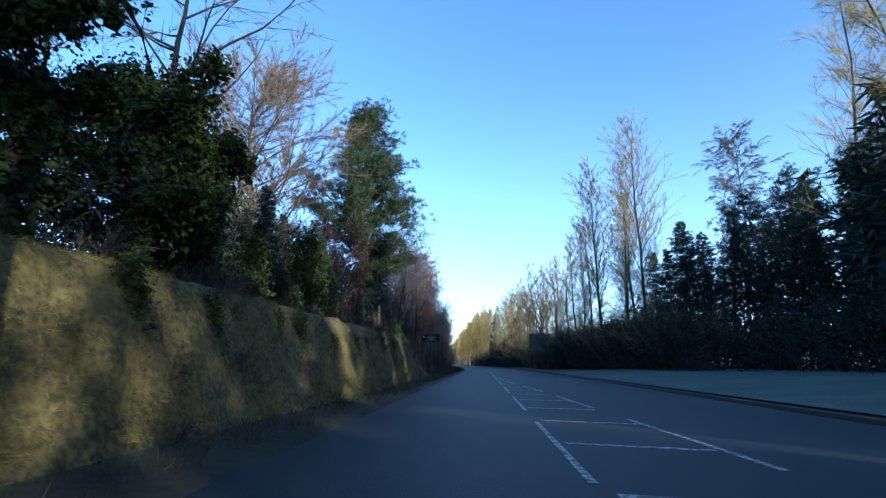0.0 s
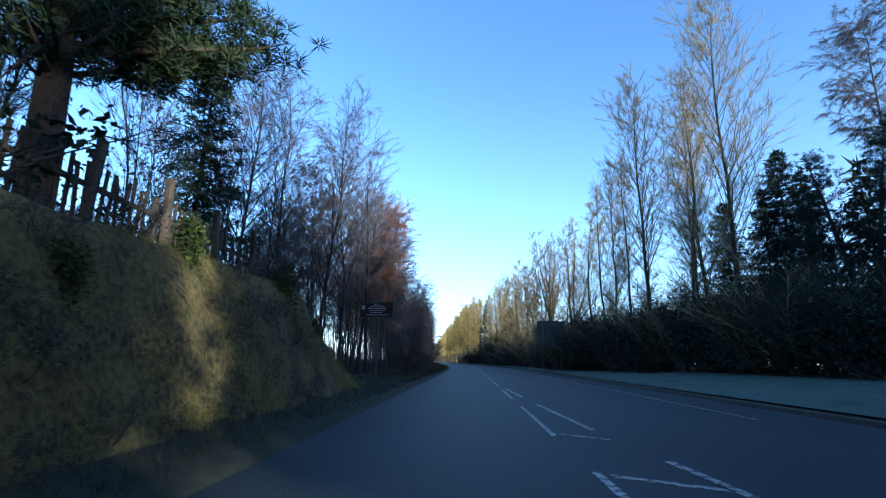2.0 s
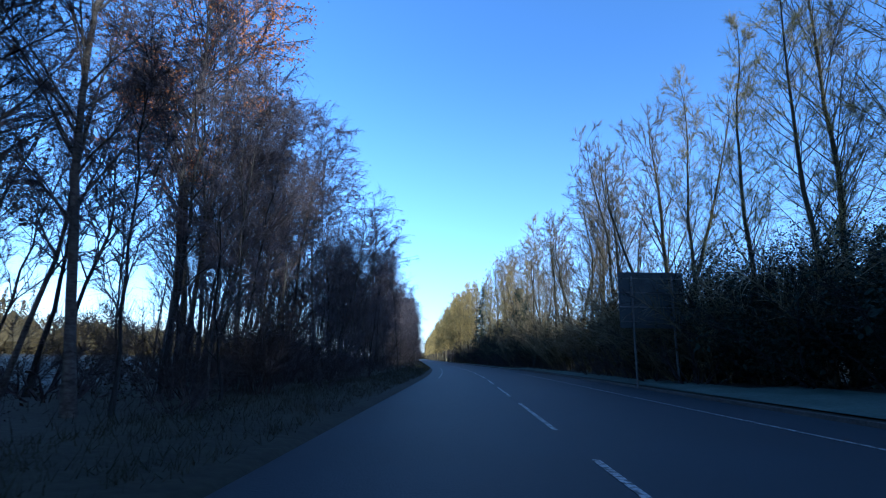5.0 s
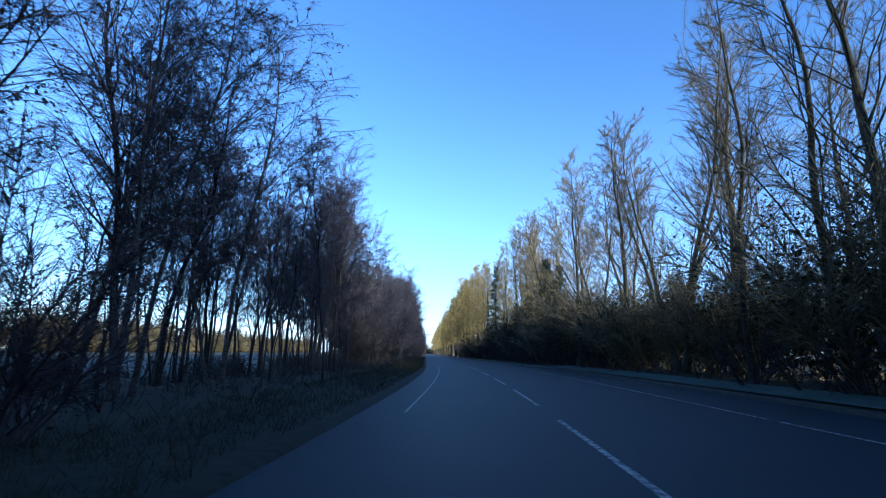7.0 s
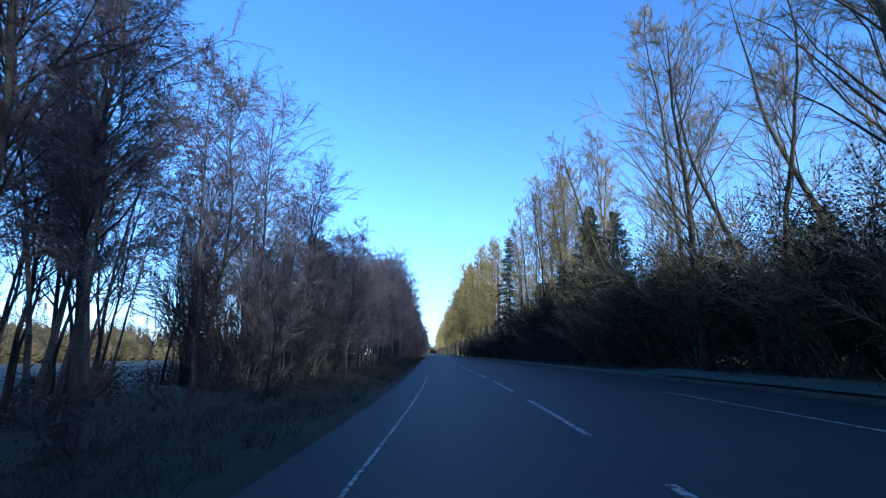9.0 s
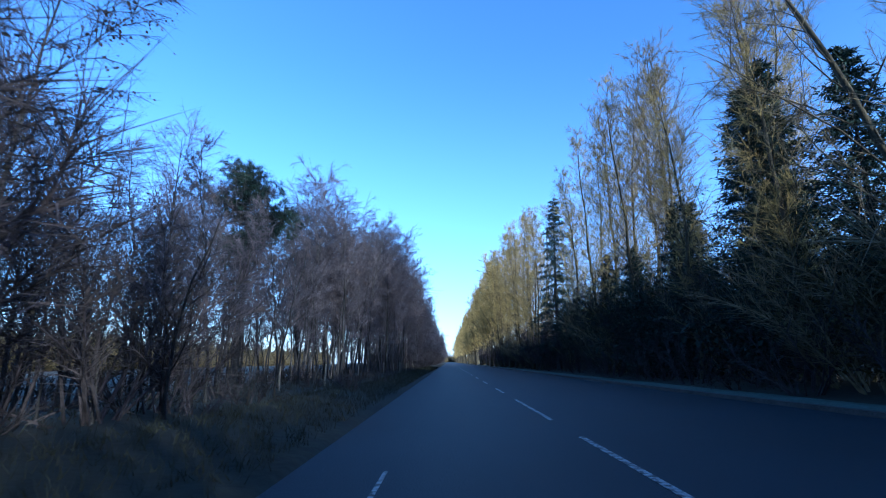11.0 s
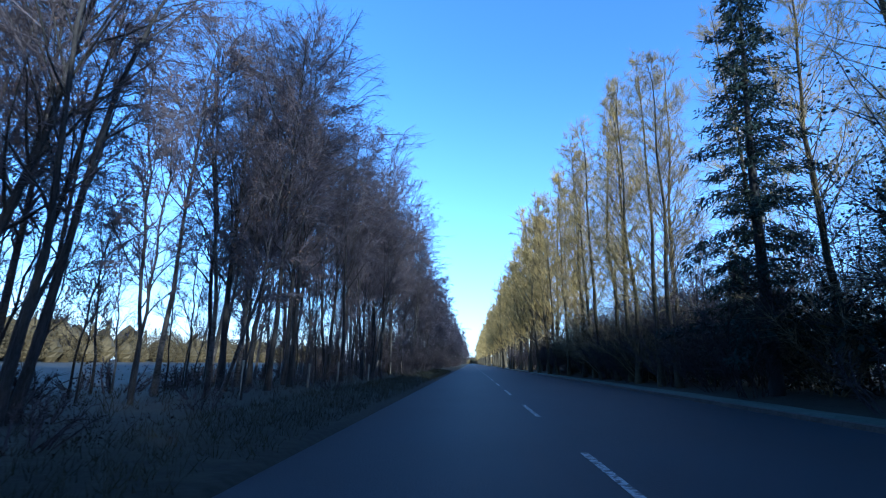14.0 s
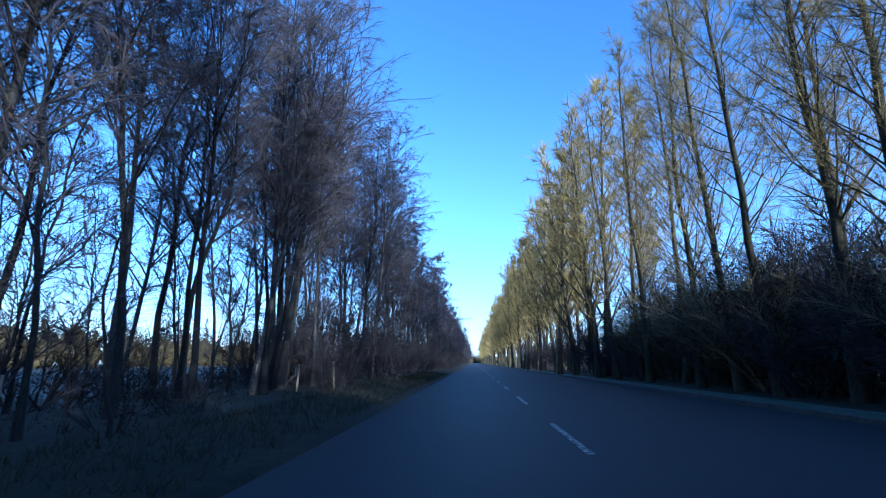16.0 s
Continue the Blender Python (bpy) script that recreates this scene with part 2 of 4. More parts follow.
def leaf(V, F, rng, p, size, flat=0.0):
    """Adds one folded four-cornered leaf."""
    a = Vector((rng.gauss(0, 1), rng.gauss(0, 1), rng.gauss(0, 1) * (1 - flat) - flat * 0.3)).normalized()
    b = a.orthogonal().normalized()
    b.rotate(Matrix.Rotation(rng.uniform(0, 6.283), 3, a))
    c, o = a.cross(b), len(V)
    V += [p, p + a * size * 0.5 + b * size * 0.32 + c * size * 0.08, p + a * size, p + a * size * 0.5 - b * size * 0.32 + c * size * 0.08]
    F += [(o, o + 1, o + 2), (o, o + 2, o + 3)]


def blade(V, F, rng, p, d, length, width):
    b = d.orthogonal().normalized()
    b.rotate(Matrix.Rotation(rng.uniform(0, 6.283), 3, d))
    o = len(V)
    V += [p - b * width, p + b * width, p + d * length]
    F.append((o, o + 1, o + 2))


def bare_tree(seed, h, r, lean=0.05, clear=0.3, limbs=22, angle=0.7, reach=0.30, lift=0.06, branches=6, twigs=16, droop=0.0,
              stems=1, leaves=0, twig_len=0.8, twig_r=0.008, splay=0.12, crown="cone", wander=0.05, crook=0.15, spray=0.95, leaf_size=0.09, stout=0.42):
    """Wood and twigs of a leafless tree, as (trunk, crown, leaf) lists."""
    rng = random.Random(seed)
    tv, tf, cv, cf, lv, lf = [], [], [], [], [], []
    for st in range(stems):
        f = 1.0 if st == 0 else rng.uniform(0.7, 0.95)
        hh, rr = h * f, r * f * (1.0 if stems == 1 else 0.8)
        w = rng.uniform(0, 6.283)
        d = Vector((math.cos(w) * (lean + (splay if stems > 1 else 0)), math.sin(w) * (lean + (splay if stems > 1 else 0)), 1)).normalized()
        base = Vector((math.cos(w) * 0.2 * (stems > 1), math.sin(w) * 0.2 * (stems > 1), -0.15))
        trunk = stem(rng, base, d, hh, 12, wander)
        rad = [rr * (1 - 0.95 * (i / 12) ** 0.8) + 0.006 for i in range(13)]
        rad[0] *= 1.4
        tube(tv, tf, trunk, rad, 7)
        n = max(3, limbs // stems)
        for k in range(n):
            u = clear + (0.99 - clear) * ((k + rng.random()) / n) ** 0.9
            p, dd = along(trunk, u)
            sub = 1 - (u - clear) / (1 - clear)
            shape = 0.25 + 0.95 * sub ** 0.8 if crown == "cone" else 0.3 + 0.8 * math.sin(math.pi * (0.2 + 0.72 * (1 - sub)))
            ln = hh * reach * shape * rng.uniform(0.6, 1.2)
            b = limb(rng, p, side_way(rng, dd, angle * rng.uniform(0.7, 1.3)), ln, 5, crook, lift)
            r0 = rr * (1 - 0.9 * u) * stout
            tube(tv, tf, b, [r0 * (1 - 0.85 * i / 5) + 0.004 for i in range(6)], 4)
            for j in range(max(2, round(branches * (0.55 + 0.6 * sub)))):
                q, qd = along(b, rng.uniform(0.2, 1.0))
                bl = ln * rng.uniform(0.22, 0.5)
                c = limb(rng, q, side_way(rng, qd, spray * rng.uniform(0.4, 0.95)), bl, 2, crook * 1.3, lift - droop * 0.3)
                tube(cv, cf, c, [0.013, 0.009, 0.005], 3)
                for _ in range(twigs):
                    e, ed = along(c, rng.random() ** 0.8)
                    g = side_way(rng, ed, spray * rng.uniform(0.2, 1.0))
                    g = (g + Vector((0, 0, -droop))).normalized()
                    ll = twig_len * rng.uniform(0.35, 1.2)
                    blade(cv, cf, rng, e, g, ll, twig_r)
                    if leaves and rng.random() < leaves:
                        for _k in range(2):
                            leaf(lv, lf, rng, e + g * ll * rng.random(), leaf_size * rng.uniform(0.7, 1.3))
    return (tv, tf), (cv, cf), (lv, lf)


def tree_thing(name, label, wood, bark, twig, leaf_mat=None):
    """A tree of its own: an Empty at its foot with trunk and crown."""
    t = tagged(new(name), label, "tree", group=name.replace("_", " ") + "s along the road")
    (tv, tf), (cv, cf), (lv, lf) = wood
    part("trunk", mesh_of("trunk", tv, tf, bark, True), t)
    if cv:
        part("crown", mesh_of("crown", cv, cf, twig), t)
    if lv:
        part("foliage", mesh_of("foliage", lv, lf, leaf_mat), t)
    return t


def pine_wood(seed, h, clear=0.45, reach=0.24, layers=26, clump=26, thick=5, taper=0.6, needle=1.0):
    """A pine with a bare lower trunk and tufts of needles on spreading limbs."""
    rng = random.Random(seed)
    tv, tf, lv, lf = [], [], [], []
    trunk = limb(rng, Vector((0, 0, -0.15)), Vector((0.03, 0.02, 1)).normalized(), h, 10, 0.03, 0.02)
    tube(tv, tf, trunk, [0.02 + 0.018 * h * (1 - i / 10) ** 0.8 for i in range(11)], 8)
    for k in range(layers):
        u = clear + (1 - clear) * (k + rng.random()) / layers
        p, d = along(trunk, min(u, 0.995))
        v = (u - clear) / (1 - clear)
        ln = h * reach * (1 - v) ** taper * (0.55 + 0.6 * math.sin(min(1, v * 2.2) * 1.57)) * rng.uniform(0.35, 1.25) + 0.5
        b = limb(rng, p, side_way(rng, d, rng.uniform(1.1, 1.6)), ln, 5, 0.12, 0.09)
        tube(tv, tf, b, [0.012 * ln + 0.02 - 0.003 * i * ln * 0.6 if i < 5 else 0.01 for i in range(6)], 4)
        for j in range(int(8 + ln * thick)):
            q, qd = along(b, rng.uniform(0.2, 1.0))
            q = q + Vector((rng.gauss(0, 0.45), rng.gauss(0, 0.45), rng.gauss(0.15, 0.25)))
            for _ in range(clump):
                g = Vector((rng.gauss(0, 1), rng.gauss(0, 1), rng.gauss(0.45, 0.8))).normalized()
                blade(lv, lf, rng, q + g * rng.uniform(0, 0.16), g, needle * rng.uniform(0.26, 0.55), needle * 0.028)
    return (tv, tf), ([], []), (lv, lf)


def spruce_wood(seed, h, reach=0.17, boughs=150, droop=-0.05, per=16, size=1.0):
    """A spruce: a ragged spire of boughs at all heights, each with side shoots hung with sprays."""
    rng = random.Random(seed)
    tv, tf, lv, lf = [], [], [], []
    trunk = limb(rng, Vector((0, 0, -0.15)), Vector((0, 0, 1)), h, 8, 0.012, 0.05)
    tube(tv, tf, trunk, [0.015 + 0.014 * h * (1 - i / 8) for i in range(9)], 7)
    for k in range(boughs):
        u = 0.10 + 0.895 * ((k + rng.random()) / boughs) ** 0.9
        p, d = along(trunk, u)
        w = k * 2.4 + rng.uniform(-0.5, 0.5)
        ln = h * reach * (1 - u) ** 0.75 * rng.uniform(0.45, 1.25) + 0.25
        b = limb(rng, p, Vector((math.cos(w), math.sin(w), rng.uniform(-0.1, 0.2) + 0.5 * max(0.0, u - 0.5))), ln, 4, 0.10, droop)
        if per > 10:
            tube(tv, tf, b, [0.03 * (1 - i / 5) + 0.004 for i in range(5)], 3)
        else:
            spike(tv, tf, b[0], b[-1], 0.03)
        for _ in range(int(per * (0.4 + ln / 1.6))):
            q, qd = along(b, rng.uniform(0.1, 1.0))
            q = q + Vector((rng.gauss(0, 0.12), rng.gauss(0, 0.12), rng.gauss(0, 0.08))) * min(1.5, ln)
            g = (side_way(rng, qd, rng.uniform(0.3, 1.3)) + Vector((0, 0, -0.35))).normalized()
            blade(lv, lf, rng, q, g, size * rng.uniform(0.25, 0.6), size * 0.056)
    return (tv, tf), ([], []), (lv, lf)


def leaf_mass(rng, lv, lf, centres, count, spread, size):
    for _ in range(count):
        c = centres[rng.randrange(len(centres))]
        p = c[0] + Vector((rng.gauss(0, 1), rng.gauss(0, 1), rng.gauss(0, 1))).normalized() * c[1] * spread * rng.random() ** 0.4
        if p.z > 0.02:
            leaf(lv, lf, rng, p, size * rng.uniform(0.6, 1.3), 0.2)


def ivy_wood(seed, h, width, count=6500, clear=0.25):
    """A tree swallowed by ivy: trunk and limbs inside a heavy uneven crown of leaves."""
    rng = random.Random(seed)
    tv, tf, lv, lf = [], [], [], []
    trunk = limb(rng, Vector((0, 0, -0.15)), Vector((0.04, 0, 1)).normalized(), h * 0.93, 8, 0.05, 0.03)
    tube(tv, tf, trunk, [0.03 + 0.28 * (1 - i / 8) for i in range(9)], 8)
    blobs = [(along(trunk, 0.1 + 0.85 * i / 9)[0], 0.55) for i in range(10)]
    for k in range(18):
        u = clear + (1 - clear) * (k + rng.random()) / 18
        p, d = along(trunk, min(u, 0.98))
        ln = width * 0.5 * math.sqrt(max(0.05, 1 - ((u - 0.5) / 0.56) ** 2)) * rng.uniform(0.6, 1.1)
        b = limb(rng, p, side_way(rng, d, rng.uniform(0.7, 1.4)), ln, 4, 0.15, 0.08)
        tube(tv, tf, b, [0.07 - 0.014 * i for i in range(5)], 4)
        blobs += [(along(b, 0.45)[0], rng.uniform(0.7, 1.1)), (along(b, 0.75)[0], rng.uniform(0.7, 1.1)), (b[-1], rng.uniform(0.5, 1.0))]
    leaf_mass(rng, lv, lf, blobs, count, 1.0, 0.14)
    leaf_mass(rng, lv, lf, blobs, count // 5, 0.6, 0.34)
    return (tv, tf), ([], []), (lv, lf)


def bush_thing(seed, name, label, leaf_mat, twig_mat, h, width, count, twigs=260, size=0.11, core=0):
    """A bush: stems from the foot, twigs that stick out, and leaves in uneven clumps."""
    rng = random.Random(seed)
    t = tagged(new(name), label, "bush", group=name.replace("_", " ") + "es along the road")
    tv, tf, lv, lf = [], [], [], []
    tips = []
    for k in range(12):
        w = rng.uniform(0, 6.283)
        d = Vector((math.cos(w) * 0.7, math.sin(w) * 0.7, rng.uniform(0.5, 1.6))).normalized()
        b = limb(rng, Vector((math.cos(w) * width * 0.12, math.sin(w) * width * 0.12, -0.1)), d, h * rng.uniform(0.75, 1.1), 4, 0.2, 0.05)
        tube(tv, tf, b, [0.035 - 0.007 * i for i in range(5)], 4)
        for u in (0.35, 0.6, 0.8, 1.0):
            p, _ = along(b, u)
            p = Vector((p.x * width / h * 0.8, p.y * width / h * 0.8, p.z))
            tips.append((p + Vector((rng.gauss(0, 0.2), rng.gauss(0, 0.2), 0)), rng.uniform(0.25, 0.5) * h * 0.55))
        for _ in range(twigs // 12):
            q, qd = along(b, rng.uniform(0.2, 1.0))
            g = side_way(rng, qd, rng.uniform(0.3, 1.1))
            e = q + g * rng.uniform(0.4, 1.0) * h * 0.33
            blade(tv, tf, rng, q, g, (e - q).length, 0.012)
    leaf_mass(rng, lv, lf, tips, count, 1.0, size)
    if core:
        leaf_mass(rng, lv, lf, [(Vector((c.x * 0.7, c.y * 0.7, c.z * 0.8)), r) for c, r in tips], core, 0.7, 0.24)
    part("wood", mesh_of("wood", tv, tf, twig_mat), t)
    if lv:
        part("foliage", mesh_of("foliage", lv, lf, leaf_mat), t)
    return t


# ---- the ground ----
def rise(s, n):
    """Height of the land beside the road."""
    w = noise.noise(Vector((s * 0.07, n * 0.11, 0.0)))
    if n < -2.65:
        k = min(1.0, (-2.65 - n) / 2.2)
        u = min(1.0, max(0.0, (-4.1 - n) / 1.5))
        bank = (2.45 + 0.4 * min(1.0, max(0.0, (s - 6) / 16))) * u * u * (3 - 2 * u) * min(1.0, max(0.0, (43.0 - s) / 5.5)) * (1.0 + 0.06 * w)
        return 0.04 + k * (0.22 + 0.16 * w) + bank - 0.25 * min(1.0, max(0.0, (-9 - n) / 8))
    if n > 9.5:
        k = min(1.0, (n - 9.5) / 2.0)
        return 0.10 + k * (0.10 + 0.08 * w) + 0.70 * min(1.0, max(0.0, (n - 10.5) / 11))
    return -0.12


def narrowing(s):
    """How far the kerb draws in past the bend."""
    u = min(1.0, max(0.0, (s - 112) / 40))
    return 0.75 * u * u * (3 - 2 * u)


def strip(name, columns, rows, height, mat, smooth=True, shift=lambda s, n: 0.0):
    V = [place(s, n - shift(s, n), height(s, n)) for s in rows for n in columns]
    c = len(columns)
    F = [(i * c + j, i * c + j + 1, (i + 1) * c + j + 1, (i + 1) * c + j) for i in range(len(rows) - 1) for j in range(c - 1)]
    return new(name, mesh_of(name, V, F, mat, smooth))


ROWS = list(range(-396, -60, 24)) + list(range(-60, 300, 2)) + list(range(300, 1490, 30))
GROUND_N = [-1800, -600, -300, -160, -80, -45, -30, -22, -17, -14, -12, -10, -8.5, -7.2, -6.2, -5.6, -5.3, -5.0, -4.7, -4.4, -4.1, -3.5, -2.95, -2.68, -2.4, 9.3,
            9.52, 9.9, 10.6, 11.4, 12.4, 14, 16, 20, 26, 35, 60, 150, 500, 1800]
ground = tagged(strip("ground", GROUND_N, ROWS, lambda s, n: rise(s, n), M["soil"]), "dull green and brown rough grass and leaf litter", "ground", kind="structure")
field = tagged(strip("field", [-420, -300, -200, -120, -80, -50, -34, -28, -24, -20, -17, -15], list(range(60, 700, 6)),
                     lambda s, n: rise(s, n) + (-0.08 if n > -16 else 0.05 + 0.004 * min(140, -n - 16)), M["field"]),
               "pale frosted open field behind the birches", "field", kind="structure")
verge = tagged(strip("verge", [9.75, 10.2, 10.8, 11.5, 12.3, 14, 17, 21], list(range(-60, 132, 2)),
                     lambda s, n: rise(s, n) + 0.05 if n < 11.6 + 11 * max(0, min(1, (95 - s) / 60)) else rise(s, n) - 0.10, M["frosty"]),
               "wide verge of pale frosted grass beside the kerb", "verge", kind="structure")
strip_verge = tagged(strip("verge", [9.5, 9.8, 10.2, 10.6, 11.1], list(range(126, 300, 2)) + list(range(300, 900, 30)),
                           lambda s, n: 0.06 if n < 9.6 else 0.13 + 0.03 * noise.noise(Vector((s * 0.6, n * 2, 4.0))) if n < 11 else 0.02, M["frosty"], shift=lambda s, n: narrowing(s)),
                     "narrow strip of pale frosted grass behind the kerb", "verge", kind="structure")
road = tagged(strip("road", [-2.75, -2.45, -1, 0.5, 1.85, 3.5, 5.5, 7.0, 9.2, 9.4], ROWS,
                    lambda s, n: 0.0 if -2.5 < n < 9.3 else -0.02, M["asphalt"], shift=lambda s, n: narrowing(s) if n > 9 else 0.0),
              "worn dark asphalt road with faint patches, tinted blue for skylight and haze", "road", kind="structure")
kerb = tagged(strip("kerb", [9.32, 9.34, 9.42, 9.54, 9.56], ROWS, lambda s, n: (-0.02 if n < 9.33 else 0.11 if n < 9.55 else 0.04), M["kerb"], False, shift=lambda s, n: narrowing(s)),
              "low grey concrete kerb along the road", "kerb", kind="structure")


# ---- the steep face of the bank, lumpy earth under dead growth ----
def lumps(s, n):
    """Uneven relief of the bank's face."""
    p = Vector((s * 0.9, n * 0.9, 3.0))
    return 0.16 * noise.noise(p) + 0.12 * noise.noise(p * 2.7) + 0.08 * noise.noise(p * 6.3)


FACE = [-4.0 - 0.16 * i for i in range(15)]
V, F = [], []
BANK = [-40 + 0.25 * i for i in range(331)]
for s in BANK:
    for i, n in enumerate(FACE):
        k = math.sin(math.pi * i / 14)
        V.append(place(s, n + (0.34 + lumps(s, n)) * k, rise(s, n) + (0.16 + 0.5 * lumps(s + 50, n)) * k - 0.04 * (1 - k)))
F = [(i * 15 + j, i * 15 + j + 1, (i + 1) * 15 + j + 1, (i + 1) * 15 + j) for i in range(330) for j in range(14)]
tagged(new("earth_bank", mesh_of("earth_bank", V, F, M["bank"], True)), "steep lumpy roadside bank of brown earth and dead growth", "bank", kind="structure")


# ---- road markings, parts of the road ----
def marking(pts_left, pts_right):
    n = len(pts_left)
    V = list(pts_left) + list(pts_right)
    F = [(i, n + i, n + i + 1, i + 1) for i in range(n - 1)]
    V += [(x, y, z - 0.006) for x, y, z in V]
    o = 2 * n
    F += [(i + 1, i + 1 + o, i + o, i) for i in range(n - 1)] + [(n + i, n + i + o, n + i + 1 + o, n + i + 1) for i in range(n - 1)]
    return part("marking", mesh_of("marking", V, F, M["paint"]), road)


def line(s0, s1, n0, n1, width=0.10):
    k = max(2, int(abs(s1 - s0) / 2) + 1)
    ss = [s0 + (s1 - s0) * i / (k - 1) for i in range(k)]
    nn = [n0 + (n1 - n0) * i / (k - 1) for i in range(k)]
    return marking([place(s, n - width / 2, 0.008) for s, n in zip(ss, nn)], [place(s, n + width / 2, 0.008) for s, n in zip(ss, nn)])


CENTRE = 1.74
PHASE, MODULE = 6.06, 8.8
for k in range(-2, 16):
    line(PHASE + MODULE * k, PHASE + MODULE * k + (5.9 if k < 13 else 6.3), CENTRE, CENTRE, 0.11)
for k in range(16, 48):
    line(PHASE + MODULE * k + 0.9, PHASE + MODULE * k + 4.6, CENTRE, CENTRE, 0.12)


def hatch_edge(s):
    """The far side of the hatched middle, closing to the centre line."""
    if s < 26:
        return 4.70 - 0.0526 * s
    return 3.33 - 0.09 * (s - 26) if s < 36 else max(CENTRE + 0.16, 2.43 - 0.036 * (s - 36))


for k in range(-2, 5):
    a = PHASE + MODULE * k + 0.9
    b = min(a + 5.8, 49.5)
    line(a, b, hatch_edge(a), hatch_edge(b), 0.13)
for k in range(-8, 10):
    s = 8.95 + 3.4 * k
    w = hatch_edge(s) - CENTRE
    if w > 0.8:
        a, b = CENTRE + 0.14, hatch_edge(s - 0.55) - 0.12
        marking([place(s + 0.08, a, 0.008), place(s - 0.47, b, 0.008)], [place(s - 0.08, a, 0.008), place(s - 0.63, b, 0.008)])
line(92, 133, -1.58, -1.38, 0.055)
for k in range(0, 6):
    a, c = 36 + 14 * k, 36 + 14 * k + 13.6
    line(a, c, 7.3 - 0.9 * min(1, max(0, (a - 45) / 50)), 7.3 - 0.9 * min(1, max(0, (c - 45) / 50)), 0.08)


# ---- trees: a few of each kind are grown, the rest are copies ----
KINDS = {}
rnd = random.Random(7)


def kind(name, *things):
    KINDS[name] = {"own": list(things), "used": set()}


def plant(name, s, n, scale=1.0, pick=None, turn=None, lean=(0, 0), squash=1.0, sink=0.0):
    """Sets a tree or bush of that kind beside the road."""
    k = KINDS[name]
    i = rnd.randrange(len(k["own"])) if pick is None else pick % len(k["own"])
    x, y, _ = place(s, n)
    w = rnd.uniform(0, 360) if turn is None else turn
    m = pose(x, y, rise(s, n) - sink, lean[0], lean[1], 0) @ pose(0, 0, 0, 0, 0, w) @ Matrix.Diagonal((scale * squash, scale * squash, scale, 1))
    if i not in k["used"]:
        k["used"].add(i)
        k["own"][i].matrix_basis = m
        return k["own"][i]
    own = k["own"][i]
    kept = own.matrix_basis.copy()
    own.matrix_basis = Matrix()
    made = copy_thing(own, Matrix())
    made.matrix_basis = m
    own.matrix_basis = kept
    return made


BIRCH = "slender silver birch, nearly leafless, with fine drooping purple-brown twigs"
def slim(seed, h, r, lean, clear, limbs, stems=1, leaves=0.0, droop=0.45, angle=0.62, lift=0.02, leaf_size=0.055, twigs=32, wander=0.05):
    """A slim birch or alder: rising limbs that end in a haze of fine hanging twigs."""
    return bare_tree(seed, h, r, lean, clear, limbs, angle, 0.24, lift, 8, twigs, droop, stems=stems, leaves=leaves, twig_len=0.55, twig_r=0.0050,
                     splay=0.08, crown="oval", wander=wander, crook=0.09, spray=0.9, leaf_size=leaf_size)


kind("birch",
     tree_thing("birch_tree", BIRCH, slim(11, 13.5, 0.10, 0.02, 0.25, 38, leaves=0.10, leaf_size=0.08), M["birch"], M["twig"], M["brown"]),
     tree_thing("birch_tree", "slender silver birch with a haze of brown twigs and last leaves", slim(12, 12.5, 0.09, 0.03, 0.40, 36, leaves=0.22, leaf_size=0.085), M["birch"], M["twig"], M["brown"]),
     tree_thing("birch_tree", "double-stemmed silver birch, nearly leafless, with brown twigs", slim(13, 12.5, 0.10, 0.05, 0.25, 42, stems=2, leaves=0.15, leaf_size=0.08), M["birch"], M["twig"], M["brown"]),
     tree_thing("birch_tree", BIRCH, slim(14, 14.0, 0.10, 0.03, 0.28, 36, wander=0.06), M["bark"], M["twig"]),
     tree_thing("birch_tree", "silver birch with a veil of orange autumn leaves", slim(15, 13.0, 0.10, 0.04, 0.34, 34, leaves=0.75, leaf_size=0.07), M["birch"], M["twig"], M["russet"]),
     tree_thing("birch_tree", "tall dark-stemmed birch with rising limbs and fine twigs", slim(16, 16.0, 0.13, 0.04, 0.24, 42, droop=0.3, angle=0.55, wander=0.06), M["bark"], M["twig"]))
kind("alder",
     tree_thing("alder_tree", "bare dark multi-stemmed alder with thin upright branches", slim(21, 12.0, 0.10, 0.02, 0.30, 36, stems=3, droop=0.1, angle=0.5, lift=0.05, twigs=26), M["bark"], M["twig"]),
     tree_thing("alder_tree", "bare dark alder with a crooked slim trunk", slim(22, 11.5, 0.095, 0.04, 0.32, 30, droop=0.15, angle=0.65, lift=0.05, twigs=28, wander=0.08), M["bark"], M["twig"]),
     tree_thing("alder_tree", "bare forked tree with dark spreading stems", slim(23, 12.5, 0.10, 0.03, 0.32, 34, stems=2, droop=0.15, angle=0.6, lift=0.05, twigs=28, wander=0.07), M["bark"], M["twig"]))
kind("sapling",
     tree_thing("birch_sapling", "thin pale birch sapling with a few bare twigs", bare_tree(24, 6.0, 0.035, 0.08, 0.25, 12, 0.6, 0.25, 0.04, 3, 8, 0.2, twig_len=0.6, twig_r=0.007, wander=0.08), M["birch"], M["twig"]),
     tree_thing("birch_sapling", "thin crooked dark sapling in the undergrowth", bare_tree(25, 5.0, 0.04, 0.15, 0.2, 12, 0.7, 0.3, 0.04, 3, 8, 0.2, twig_len=0.6, twig_r=0.007, wander=0.12), M["bark"], M["twig"]),
     tree_thing("birch_sapling", "tall thin dark pole sapling", bare_tree(26, 8.5, 0.045, 0.05, 0.2, 24, 0.65, 0.2, 0.06, 6, 18, 0.1, twig_len=0.5, twig_r=0.0052, wander=0.08), M["bark"], M["twig"]))
